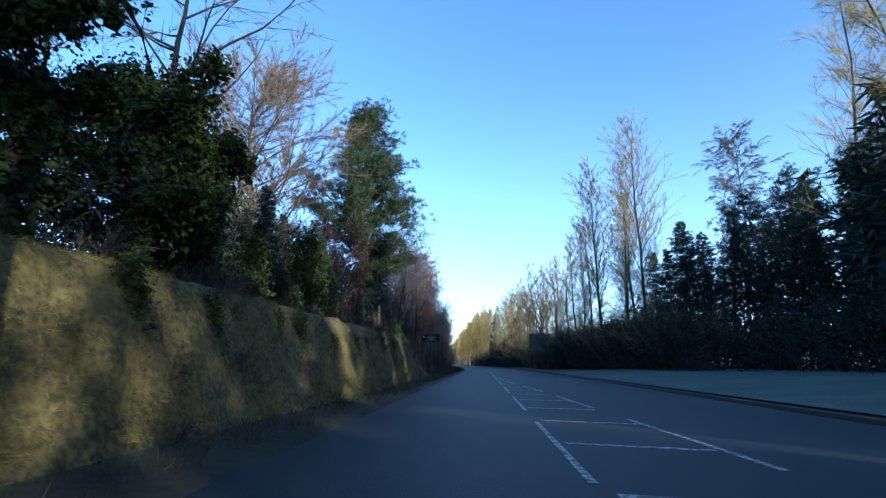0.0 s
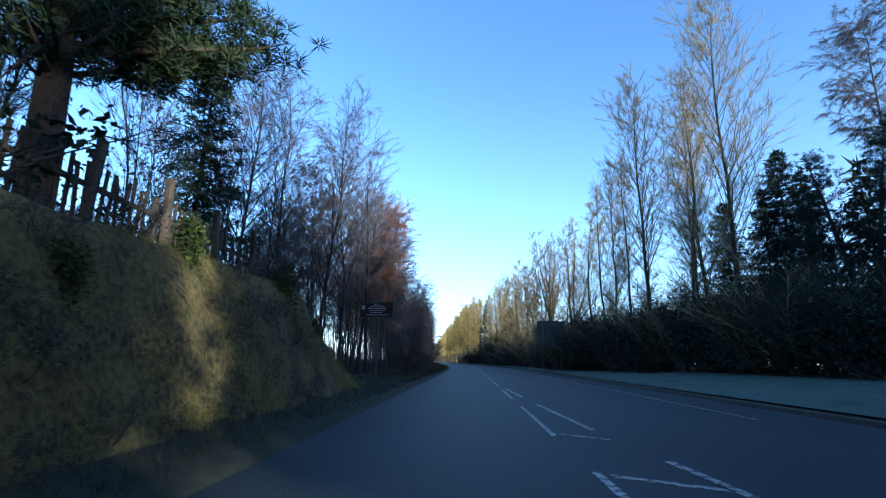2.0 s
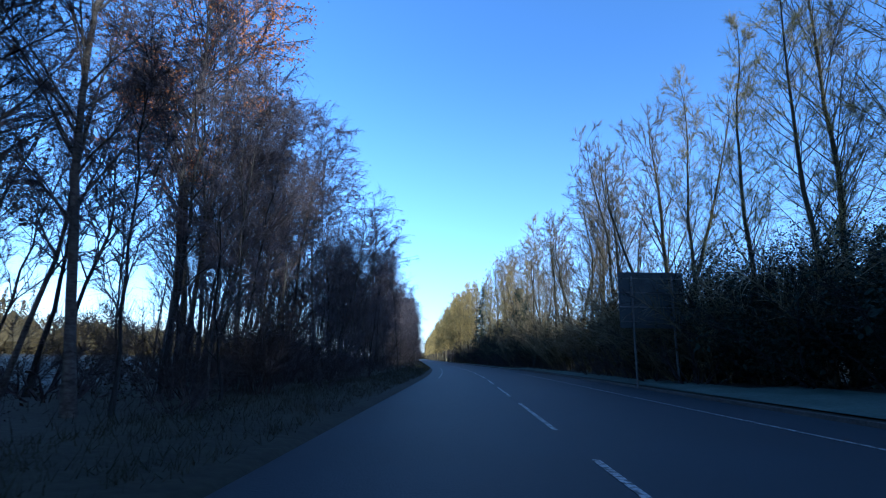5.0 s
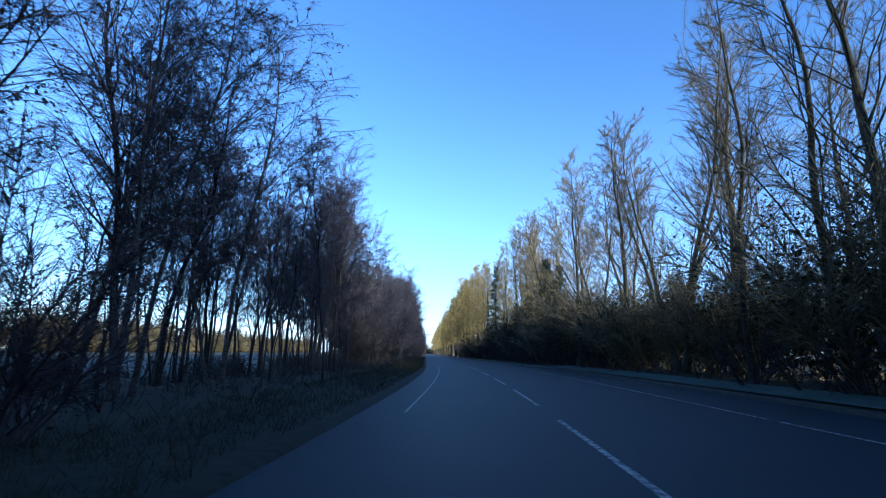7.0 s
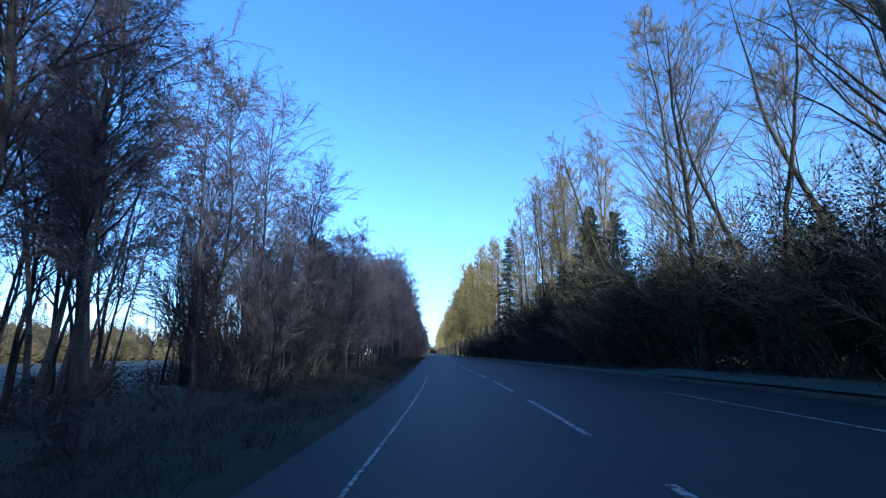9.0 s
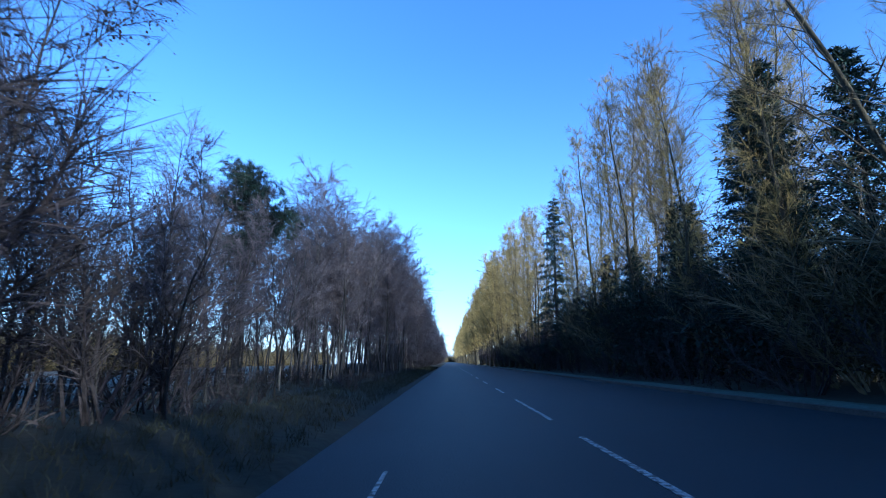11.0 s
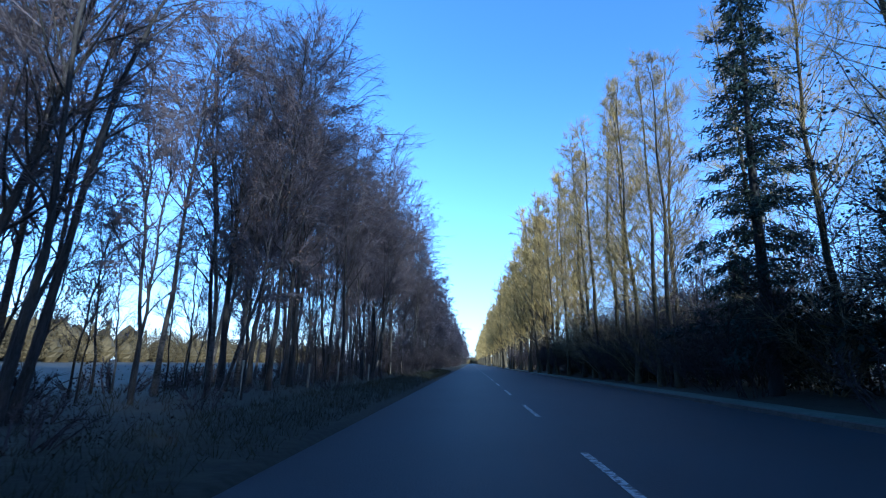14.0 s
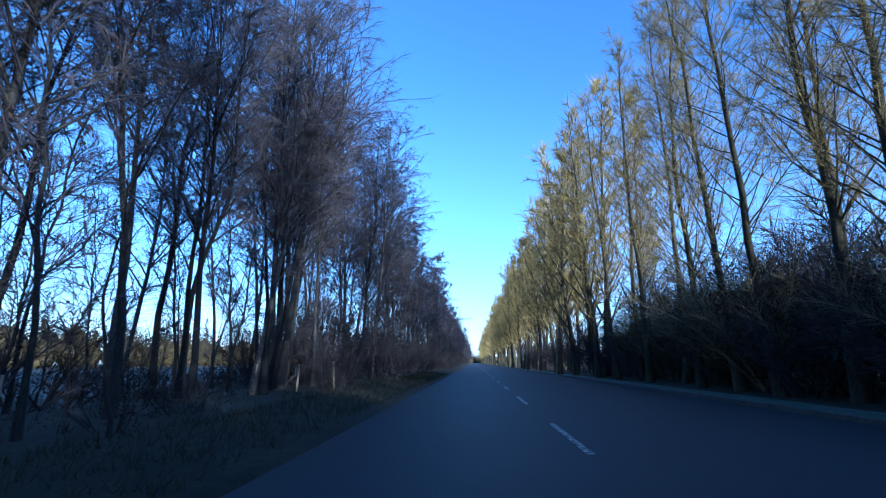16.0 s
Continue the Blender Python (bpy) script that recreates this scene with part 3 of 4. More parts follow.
POPLAR = "tall bare poplar with steeply rising golden twigs"
kind("poplar",
     tree_thing("poplar_tree", POPLAR, bare_tree(31, 24.0, 0.20, 0.02, 0.16, 72, 0.72, 0.165, 0.05, 8, 28, 0.0, twig_len=0.6, twig_r=0.0055, crook=0.06, spray=1.1, stout=0.2), M["green_bark"], M["gold_twig"]),
     tree_thing("poplar_tree", POPLAR, bare_tree(32, 24.0, 0.21, 0.03, 0.20, 72, 0.72, 0.165, 0.05, 8, 28, 0.0, twig_len=0.6, twig_r=0.0055, crook=0.06, spray=1.1, stout=0.2), M["green_bark"], M["gold_twig"]),
     tree_thing("poplar_tree", POPLAR, bare_tree(33, 24.0, 0.20, 0.04, 0.24, 72, 0.72, 0.165, 0.05, 8, 28, 0.0, twig_len=0.6, twig_r=0.0055, crook=0.06, spray=1.1, stout=0.2), M["green_bark"], M["gold_twig"]))
kind("lacy_poplar", tree_thing("poplar_tree", "tall bare poplar with a wide lacy crown of fine twigs", bare_tree(38, 24.5, 0.22, 0.02, 0.22, 70, 0.55, 0.20, 0.06, 8, 36, 0.0, twig_len=0.65, twig_r=0.0080, crook=0.05, spray=1.0, crown="oval", stout=0.26), M["green_bark"], M["ash_twig"]))
kind("tall_birch", tree_thing("birch_tree", "very tall birch with a fuzzy drooping crown above the conifers", bare_tree(17, 30.0, 0.24, 0.03, 0.58, 46, 0.8, 0.135, 0.0, 9, 60, 0.7, twig_len=0.75, twig_r=0.011, crook=0.10, crown="oval"), M["birch"], M["twig"]))
kind("far_poplar",
     tree_thing("poplar_tree", POPLAR, bare_tree(34, 18.0, 0.2, 0.03, 0.12, 30, 0.55, 0.23, 0.09, 5, 16, 0.0, twig_len=0.95, twig_r=0.024, crook=0.06, spray=1.0), M["green_bark"], M["gold_twig"]),
     tree_thing("poplar_tree", POPLAR, bare_tree(35, 17.0, 0.2, 0.03, 0.12, 30, 0.6, 0.25, 0.08, 5, 16, 0.0, twig_len=0.95, twig_r=0.024, crook=0.06, spray=1.0), M["green_bark"], M["gold_twig"]))
kind("distant_poplar", tree_thing("poplar_tree", "bare golden poplar far down the road", bare_tree(39, 18.0, 0.2, 0.03, 0.10, 12, 0.6, 0.27, 0.08, 3, 9, 0.0, twig_len=1.6, twig_r=0.09, crook=0.06), M["green_bark"], M["gold_twig"]))
kind("distant_birch", tree_thing("birch_tree", "bare purple-brown birch far down the road", bare_tree(40, 14.0, 0.14, 0.04, 0.10, 12, 0.65, 0.3, 0.05, 3, 9, 0.2, twig_len=1.5, twig_r=0.09), M["bark"], M["twig"]))
kind("far_birch",
     tree_thing("birch_tree", BIRCH, bare_tree(36, 14.0, 0.13, 0.04, 0.15, 26, 0.6, 0.28, 0.05, 5, 16, 0.25, twig_len=0.85, twig_r=0.026), M["bark"], M["twig"]),
     tree_thing("birch_tree", BIRCH, bare_tree(37, 13.0, 0.13, 0.06, 0.15, 26, 0.6, 0.28, 0.05, 5, 16, 0.25, twig_len=0.85, twig_r=0.026), M["bark"], M["twig"]))
kind("ash",
     tree_thing("ash_tree", "bare ash tree with a leaning forked trunk", bare_tree(41, 19.0, 0.25, 0.12, 0.20, 38, 0.6, 0.31, 0.07, 8, 54, 0.0, stems=2, twig_len=0.52, twig_r=0.0055, wander=0.06, stout=0.28), M["green_bark"], M["ash_twig"]),
     tree_thing("ash_tree", "bare ash tree with spreading grey-green limbs", bare_tree(42, 19.0, 0.27, 0.08, 0.22, 36, 0.6, 0.32, 0.07, 8, 54, 0.0, twig_len=0.52, twig_r=0.0055, wander=0.06, stout=0.28), M["green_bark"], M["ash_twig"]))
kind("beech", tree_thing("beech_tree", "round bare beech with dense fine reddish twigs", bare_tree(51, 18.0, 0.32, 0.03, 0.15, 96, 1.05, 0.36, 0.07, 15, 46, 0.0, twig_len=0.7, twig_r=0.011, crown="round", stout=0.34), M["green_bark"], M["beech_twig"]))
kind("copper", tree_thing("copper_beech", "small beech still holding dark copper-red leaves", bare_tree(52, 11.0, 0.16, 0.03, 0.10, 30, 0.9, 0.36, 0.05, 8, 12, 0.1, leaves=0.95, leaf_size=0.15), M["bark"], M["twig"], M["copper"]))
kind("lean", tree_thing("oak_tree", "bare spreading tree with long crooked limbs over the road", bare_tree(53, 14.0, 0.26, 0.10, 0.25, 18, 0.95, 0.5, 0.05, 8, 10, 0.0, twig_len=0.8, twig_r=0.012, wander=0.08), M["bark"], M["twig"]))
kind("pine",
     tree_thing("pine_tree", "tall dark green Scots pine with tufted spreading limbs", pine_wood(61, 15.2, 0.18, 0.36, 84, 28, 15, 0.95, 0.6), M["pine_bark"], None, M["needles"]),
     tree_thing("pine_tree", "young pine with a bushy dark green top on a bare trunk", pine_wood(62, 13.5, 0.48, 0.19, 40, 26, 7, 0.6, 0.75), M["bark"], None, M["needles"]),
     tree_thing("pine_tree", "dark pine with a thin crown in the wood", pine_wood(63, 18.0, 0.4, 0.2, 30, 12, 3), M["pine_bark"], None, M["needles"]),
     tree_thing("pine_tree", "dark bluish pine with ragged clumped limbs among other pines", pine_wood(64, 17.0, 0.30, 0.14, 36, 24, 6, 0.6, 0.7), M["bark"], None, M["spruce"]),
     tree_thing("pine_tree", "dark round-headed pine standing among bare birches", pine_wood(65, 13.5, 0.50, 0.29, 44, 28, 7, 0.8, 0.7), M["bark"], None, M["spruce"]))
kind("spruce",
     tree_thing("spruce_tree", "dark green spruce, a narrow spire with ragged drooping boughs", spruce_wood(71, 19.5, 0.19, 130, -0.10, 84, 0.62), M["bark"], None, M["spruce"]),
     tree_thing("spruce_tree", "dark dense conifer with a ragged outline", spruce_wood(72, 14.0, 0.22, 140, -0.03, 60, 0.72), M["bark"], None, M["spruce"]))
kind("wood", tree_thing("spruce_tree", "dark conifer in the depth of the wood, mostly unseen and added for shade", spruce_wood(73, 18.0, 0.24, 84, -0.02, 9, 2.7), M["bark"], None, M["spruce"]))
kind("ivy", tree_thing("ivy_tree", "tree swallowed by dark green ivy", ivy_wood(81, 6.4, 7.0, 22000), M["bark"], None, M["ivy"]),
     tree_thing("ivy_tree", "tree with a heavy coat of lighter green ivy", ivy_wood(82, 7.0, 4.0, 7000), M["bark"], None, M["ivy"]),
     tree_thing("ivy_tree", "broad dark tree crown smothered in ivy", ivy_wood(84, 8.0, 8.6, 34000), M["bark"], None, M["ivy"]))
kind("ivy_trunk", tree_thing("ivy_clad_tree", "short dark tree stem wrapped in ivy", ivy_wood(83, 4.2, 0.9, 1800, 0.1), M["bark"], None, M["ivy"]))
kind("evergreen", bush_thing(91, "evergreen_bush", "dense dark evergreen bush in the wood's edge", M["evergreen"], M["bark"], 4.0, 4.6, 1500, 150, 0.10, 400),
     bush_thing(92, "evergreen_bush", "dense dark evergreen bush in the wood's edge", M["evergreen"], M["bark"], 3.6, 4.0, 1400, 150, 0.10, 380))
kind("tall_evergreen", bush_thing(97, "evergreen_bush", "tall dense dark evergreen shrub at the wood's edge", M["evergreen"], M["bark"], 7.6, 7.2, 6500, 420, 0.10, 1300),
     bush_thing(98, "evergreen_bush", "tall dense dark evergreen shrub at the wood's edge", M["evergreen"], M["bark"], 7.0, 6.4, 6000, 420, 0.10, 1200))
kind("olive", bush_thing(93, "willow_bush", "tall willow bush with olive-brown leaves and thin twigs", M["olive"], M["ash_twig"], 5.4, 4.6, 2300, 900, 0.075, 260))
kind("bramble", bush_thing(94, "bramble_bush", "tangled leafless bramble and hawthorn scrub with brown leaves", M["bramble"], M["thorn_twig"], 2.4, 3.2, 380, 420, 0.09),
     bush_thing(95, "bramble_bush", "low tangle of brambles and dead bracken", M["bramble"], M["thorn_twig"], 1.1, 2.8, 220, 260, 0.08))
kind("thicket", bush_thing(96, "hawthorn_bush", "dense dark hawthorn thicket of purple-brown twigs", M["bramble"], M["thorn_twig"], 5.0, 4.0, 420, 1150, 0.09))

# ---- right-hand side, along the first straight ----
for s, n, sc, p in ((64.5, 19, 0.85, 2), (75, 17, 0.85, 2), (79, 15.5, 0.80, 0), (82.5, 14.8, 0.78, 1), (86, 13.5, 0.74, 2), (39, 30.5, 1.3, 2), (31, 31, 1.3, 0), (29, 27, 1.1, 1), (67, 20, 0.9, 0)):
    plant("poplar", s, n, sc * 1.1, p)
plant("lacy_poplar", 60, 20, 1.2)
plant("lacy_poplar", 70, 17.2, 1.14, turn=130)
plant("lacy_poplar", 79, 16.5, 0.92, turn=220)
plant("lacy_poplar", 65.5, 21, 1.1, turn=20)
plant("tall_birch", 60, 34)
for s, n, sc in ((52, 29, 1.35), (56, 26, 1.2), (60, 30, 1.4), (64, 27, 1.35), (67, 31, 1.3), (49, 34, 1.4), (45, 30, 1.4), (40, 33, 1.4), (36, 29, 1.3),
                 (55, 36, 1.5), (70, 25, 1.15), (30, 32, 1.3), (62, 24, 1.05), (48, 27, 1.25), (43, 26, 1.15), (52, 25, 1.0), (58, 23.5, 0.9)):
    if (s, n) in ((67, 31), (64, 27), (70, 25), (62, 24), (30, 32)):
        plant("spruce", s, n, sc, 1)
    else:
        plant("pine", s, n, sc * (0.74 if s > 47 else 0.80), 3)
for k in range(18):
    plant("wood", rnd.uniform(34, 66), rnd.uniform(33, 50), rnd.uniform(0.9, 1.2))
for k in range(58):
    s = 12 + k * 1.4 + rnd.uniform(-1, 1)
    n0 = 21.0 - 8.5 * max(0.0, min(1.0, (s - 35) / 55))
    plant("evergreen", s, n0 + rnd.uniform(0.6, 3.5), rnd.uniform(1.0, 1.6))
for k in range(34):
    s = 50 + k * 1.15
    plant("tall_evergreen" if k % 3 else "olive", s, 20.0 - 8.0 * max(0.0, min(1.0, (s - 35) / 55)) + rnd.uniform(2.2, 6), rnd.uniform(1.6, 2.2) * (0.53 if k % 3 else 0.75))
for k in range(16):
    s = rnd.uniform(16, 84)
    plant("bramble", s, 21 - 8.5 * max(0.0, min(1.0, (s - 35) / 55)) - rnd.uniform(0, 1.2), rnd.uniform(0.8, 1.3))
# ---- right-hand side, through the bend ----
for s, n, sc, p in ((88, 12.8, 0.95, 0), (91, 14.5, 1.0, 1), (95, 12.6, 0.92, 1), (99, 14, 1.05, 0), (103, 12.8, 0.95, 0), (107, 14.5, 1.05, 1), (110, 13, 1.1, 0), (113, 14.4, 1.1, 0),
                    (116, 12.4, 0.95, 1), (120, 14, 1.0, 0), (123, 12.5, 0.95, 0), (127, 12, 0.95, 1), (139, 14, 0.95, 0)):
    plant("ash", s, n, sc, p)
plant("poplar", 132, 14.0, 0.98, 1)
for k in range(34):
    plant("olive", 84 + k * 1.55 + rnd.uniform(-1, 1), rnd.uniform(12.4, 15.5), rnd.uniform(0.9, 1.7))
for k in range(16):
    plant("evergreen", 90 + k * 3 + rnd.uniform(-1, 1), rnd.uniform(15.0, 18), rnd.uniform(1.0, 1.5))
for k in range(12):
    plant("olive" if k % 2 else "tall_evergreen", 118 + k * 2.1, rnd.uniform(13.0, 16.0), rnd.uniform(1.6, 2.1) * (0.72 if k % 2 else 0.53))
for k in range(26):
    plant("bramble", 84 + k * 3.6 + rnd.uniform(-1, 1), rnd.uniform(11.4, 12.2) - (1.0 if k > 14 else 0), rnd.uniform(0.7, 1.2))
# ---- right-hand side, along the second straight ----
plant("spruce", 180.6, 11.5, 0.99, 0)
for s, n, sc in ((143, 14.5, 0.9), (146, 13.5, 1.0), (149.5, 15, 1.05), (154, 13, 0.72), (157, 15.5, 0.78), (162, 13.4, 0.66), (166, 15, 0.72), (170, 14, 0.74), (174, 15, 0.66), (177, 14.5, 0.6), (187, 14, 0.5)):
    plant("spruce", s, n, sc, 1)
for s, n, sc, p in ((144, 12.4, 0.70, 0), (148, 15.5, 0.80, 1), (152, 12.4, 0.74, 1), (156, 14, 0.85, 2), (160, 12.4, 0.9, 2), (164, 14.5, 0.9, 1), (167, 12, 0.88, 0), (171, 13.5, 0.88, 2), (174, 12.3, 0.85, 1), (179, 13, 0.85, 2),
                    (185, 14.5, 0.82, 0), (188, 11, 0.78, 1), (190, 10.8, 0.82, 0), (192, 12.5, 0.82, 2), (194, 10.8, 0.80, 1), (196.5, 11.2, 0.86, 0), (199, 11, 0.84, 1), (201, 12.5, 0.8, 0), (202, 10.6, 0.84, 2),
                    (205, 10.8, 0.84, 0), (208, 10.6, 0.82, 1), (211, 11.2, 0.82, 2), (214, 10.3, 0.82, 0), (217, 11, 0.8, 1), (219, 10, 0.8, 2)):
    plant("poplar", s, n, sc * (1.0 + 0.14 * min(1.0, max(0.0, (s - 180) / 15))), p)
for s, n, sc in ((159, 15.5, 0.95), (166, 16.5, 0.95), (170.5, 14.5, 0.95), (151, 17, 0.9)):
    plant("lacy_poplar", s, n, sc)
for k in range(70):
    plant("far_poplar", 221 + k * 2.6, 9.6 + rnd.uniform(-0.6, 3.0), rnd.uniform(1.22, 1.5))
for k in range(64):
    plant("distant_poplar", 404 + k * 6.0, 9.2 + rnd.uniform(-0.6, 1.5), rnd.uniform(1.2, 1.5))
for k in range(52):
    plant("evergreen" if rnd.random() < 0.65 else "olive", 134 + k * 1.75, rnd.uniform(11.8, 14.5), rnd.uniform(0.8, 1.3))
for k in range(18):
    plant("tall_evergreen", 146 + k * 1.8, rnd.uniform(14.0, 18.0), rnd.uniform(0.85, 1.2))
for k in range(18):
    plant("thicket", 190 + k * 2.2, rnd.uniform(15, 20), rnd.uniform(1.3, 1.9))
for k in range(30):
    plant("sapling", rnd.uniform(140, 218), rnd.uniform(10.6, 16), rnd.uniform(0.8, 1.3))
for k in range(44):
    plant("thicket", 182 + k * 2.6 + rnd.uniform(-1, 1), rnd.uniform(10.8, 13.5), rnd.uniform(0.75, 1.1))
for k in range(24):
    plant("alder", 84 + k * 3.4 + rnd.uniform(-1.2, 1.2), rnd.uniform(-16, -10), rnd.uniform(0.5, 0.75))
for k in range(24):
    plant("thicket", 136 + k * 3.4 + rnd.uniform(-1, 1), rnd.uniform(14.0, 18.0), rnd.uniform(0.9, 1.4))

# ---- left-hand side, the steep bank and the trees on it ----
plant("ivy", 11.0, -8.2, 0.92, 0)
plant("ivy", 17.6, -5.9, 0.5, 1)
plant("ivy", 5.0, -7.5, 0.75, 2)
plant("ivy", 14.5, -9.0, 0.8, 1)
plant("lean", 12.0, -9.4, 0.98, turn=200)
plant("beech", 23.5, -11.0, 0.82, turn=0)
plant("pine", 30.2, -7.0, 1.0, 0, 40)
plant("copper", 21.8, -5.9, 0.42)
plant("copper", 23.4, -7.4, 0.5)
plant("copper", 26.0, -7.2, 0.42)
plant("spruce", 36.3, -7.9, 0.56, 1)
for s, n, sc in ((16, -9.5, 0.42), (19, -8.6, 0.42), (22, -11.0, 0.42), (20.5, -13, 0.45), (25.5, -9.6, 0.36)):
    plant("spruce", s, n, sc, 1)
plant("pine", 17, -17, 0.7, 2)
for s, n, sc in ((30, -14, 0.75), (33, -12, 0.8), (35.5, -14.5, 0.85), (38.5, -11.5, 0.85), (31.5, -18, 0.9), (40.5, -9.5, 0.85), (37, -18, 0.9), (27.5, -17, 0.8), (41.5, -14, 0.9)):
    plant("alder", s, n, sc)
for k in range(16):
    plant("evergreen", -2 + k * 1.6, rnd.uniform(-14, -8.2), rnd.uniform(0.85, 1.25))
for k in range(16):
    plant("evergreen", 15 + k * 0.9, rnd.uniform(-11, -7.4), rnd.uniform(0.7, 1.0))
for k in range(9):
    plant("tall_evergreen", 18 + k * 1.05, rnd.uniform(-14, -10), rnd.uniform(0.7, 0.9))
for s, n, sc in ((24, -10, 0.44), (26.5, -11, 0.44), (21.5, -9.4, 0.40), (27.5, -9.0, 0.40)):
    plant("spruce", s, n, sc, 1)
for k in range(10):
    plant("evergreen", 28 + k * 1.2, rnd.uniform(-11, -7.6), rnd.uniform(0.35, 0.5))
for k in range(10):
    plant("evergreen", 4 + k * 2.0, rnd.uniform(-26, -19), rnd.uniform(1.0, 1.4))
for s, n, sc in ((6.2, -6.4, 0.7), (14.0, -6.3, 0.6), (21.0, -6.3, 0.6), (26.5, -6.4, 0.5)):
    plant("ivy_trunk", s, n, sc)
for k in range(16):
    plant("bramble", -2 + k * 2.5, rnd.uniform(-7.4, -6.3), rnd.uniform(0.45, 0.7), k % 2)
for k in range(15):
    plant("ivy_trunk", 1 + k * 2.7 + rnd.uniform(-0.8, 0.8), rnd.uniform(-5.1, -4.7), rnd.uniform(0.28, 0.42))
for k in range(9):
    plant("bramble", 3 + k * 4.1, rnd.uniform(-4.3, -3.9), rnd.uniform(0.3, 0.45), 1)
for k in range(60):
    s, n = rnd.uniform(8, 43), rnd.uniform(-5.6, -4.2)
    if not any(abs(s - c) < w for c, w in ((12.9, 0.7), (19.3, 2.4), (26.4, 0.8), (31.4, 0.9))):
        plant("bramble", s, n, rnd.uniform(0.22, 0.42), k % 2)
for k in range(18):
    s = rnd.uniform(9, 43)
    if not any(abs(s - c) < w for c, w in ((12.9, 0.9), (19.3, 2.6), (26.4, 1.0), (31.4, 1.1))):
        plant("evergreen", s, rnd.uniform(-5.8, -4.6), rnd.uniform(0.14, 0.26))
for s, n, sc in ((38.6, -6.6, 0.3), (40.6, -6.8, 0.3), (42.5, -7.2, 0.3)):
    plant("evergreen", s, n, sc)
# ---- left-hand side, birches along the open field ----
for s, n, sc, p in ((43.5, -9.6, 0.95, 5), (45.6, -8.6, 0.95, 5), (48, -10.5, 1.0, 3), (49.5, -8.3, 1.0, 5), (51.4, -9.0, 1.0, 1), (53, -7.8, 0.95, 5), (55.5, -9.6, 1.0, 3), (57, -7.6, 1.0, 5), (58.5, -10.5, 1.0, 1),
                    (60, -8.6, 1.0, 3), (62, -7.2, 1.0, 4), (63, -10, 1.0, 0), (64.5, -8.7, 0.98, 3), (66.2, -7.0, 1.03, 0), (67, -9.5, 1.0, 2), (73.0, -9.4, 1.28, 4), (75.2, -10.2, 1.36, 4), (71.5, -7.5, 0.98, 2), (73, -9, 1.0, 0),
                    (74.5, -8.0, 0.8, 1), (77, -9, 0.8, 0), (79, -8.2, 0.75, 1), (80.5, -9.6, 0.8, 3)):
    plant("birch", s, n, sc, p)


def belt(s0, s1, step, near, deep, birch_share, size):
    """A belt of birches and alders of uneven depth."""
    s = s0
    while s < s1:
        n = near - deep * rnd.random() ** 1.3
        if abs(s - 152) < 3.5 and n > -13:
            n -= 4.0
        tree = "birch" if rnd.random() < birch_share else "alder"
        plant(tree, s + rnd.uniform(-0.5, 0.5), n, rnd.uniform(*size), rnd.choice((0, 3, 3, 5, 2)) if tree == "birch" and n > -8 else 1 if n > -8 else rnd.choice((0, 1, 2, 3, 0 if 137 <= s < 158 else 5)),
              lean=(rnd.gauss(0, 1.5), rnd.gauss(0.5, 1.8)))
        s += step


belt(82, 97, 1.1, -7.8, 8.0, 0.8, (0.9, 1.08))
belt(97, 137, 1.15, -7.6, 8.0, 0.75, (0.68, 0.86))
belt(137, 153, 1.1, -11.0, 6.0, 0.7, (0.60, 0.78))
belt(153, 166, 0.9, -7.9, 8.0, 0.75, (0.74, 0.92))
belt(166, 200, 1.4, -7.2, 8.0, 0.85, (0.98, 1.2))
belt(200, 238, 1.6, -6.4, 6.0, 0.8, (1.15, 1.4))
plant("pine", 153.6, -12.3, 0.95, 4)
plant("alder", 57.5, -8.4, 1.1, 0)
plant("birch", 63.8, -8.3, 0.95, 5)
for k in range(9):
    plant("alder", 54 + k * 1.9, rnd.uniform(-15, -10.5), rnd.uniform(0.6, 0.8))
for s, n, sc, p in ((84.0, -11.2, 1.2, 0), (86.5, -10.3, 1.25, 2), (88.6, -9.2, 1.2, 0)):
    plant("birch", s, n, sc, p)
plant("birch", 119.5, -8.6, 0.95, 1)
plant("birch", 121.0, -9.2, 0.9, 0)
for s, n, sc, p in ((54.5, -10.2, 1.05, 0), (57, -14, 1.0, 2), (53, -13.5, 0.95, 1), (60, -16, 1.0, 0), (63, -15, 1.0, 2), (50, -12.5, 0.9, 1)):
    plant("alder", s, n, sc, p)
for s, n, sc in ((51, -14, 0.6), (54, -16, 0.65), (57, -17, 0.7), (60, -19, 0.7), (63, -18, 0.6), (66, -20, 0.7)):
    plant("thicket", s, n, sc)
for k in range(10):
    plant("thicket", 52 + k * 2.9 + rnd.uniform(-1, 1), rnd.uniform(-15, -10), rnd.uniform(0.4, 0.6))
for k in range(8):
    plant("alder", 53 + k * 3.4, rnd.uniform(-14, -9.5), rnd.uniform(0.75, 0.95))
for k in range(30):
    plant("sapling", 46 + k * 4.0 + rnd.uniform(-1, 1), rnd.uniform(-15, -8), rnd.uniform(1.15, 1.45) * (1.0 if k < 22 else 0.65), 2)
for k in range(34):
    plant("sapling", 143 + k * 1.75, -8.2 - (k * 13 % 17) * 0.5, 0.75 + (k * 7 % 10) * 0.05, 2, lean=(k % 5 - 2, k % 3))
for s, n, sc, p in ((181, -9.6, 1.1, 0), (184.5, -8.8, 1.15, 3), (187, -9.8, 1.15, 0), (195, -8.3, 1.2, 1), (201, -7.7, 1.2, 0), (207, -7.5, 1.15, 1)):
    plant("birch", s, n, sc, p, lean=(rnd.gauss(0, 1), rnd.uniform(0.5, 3)))
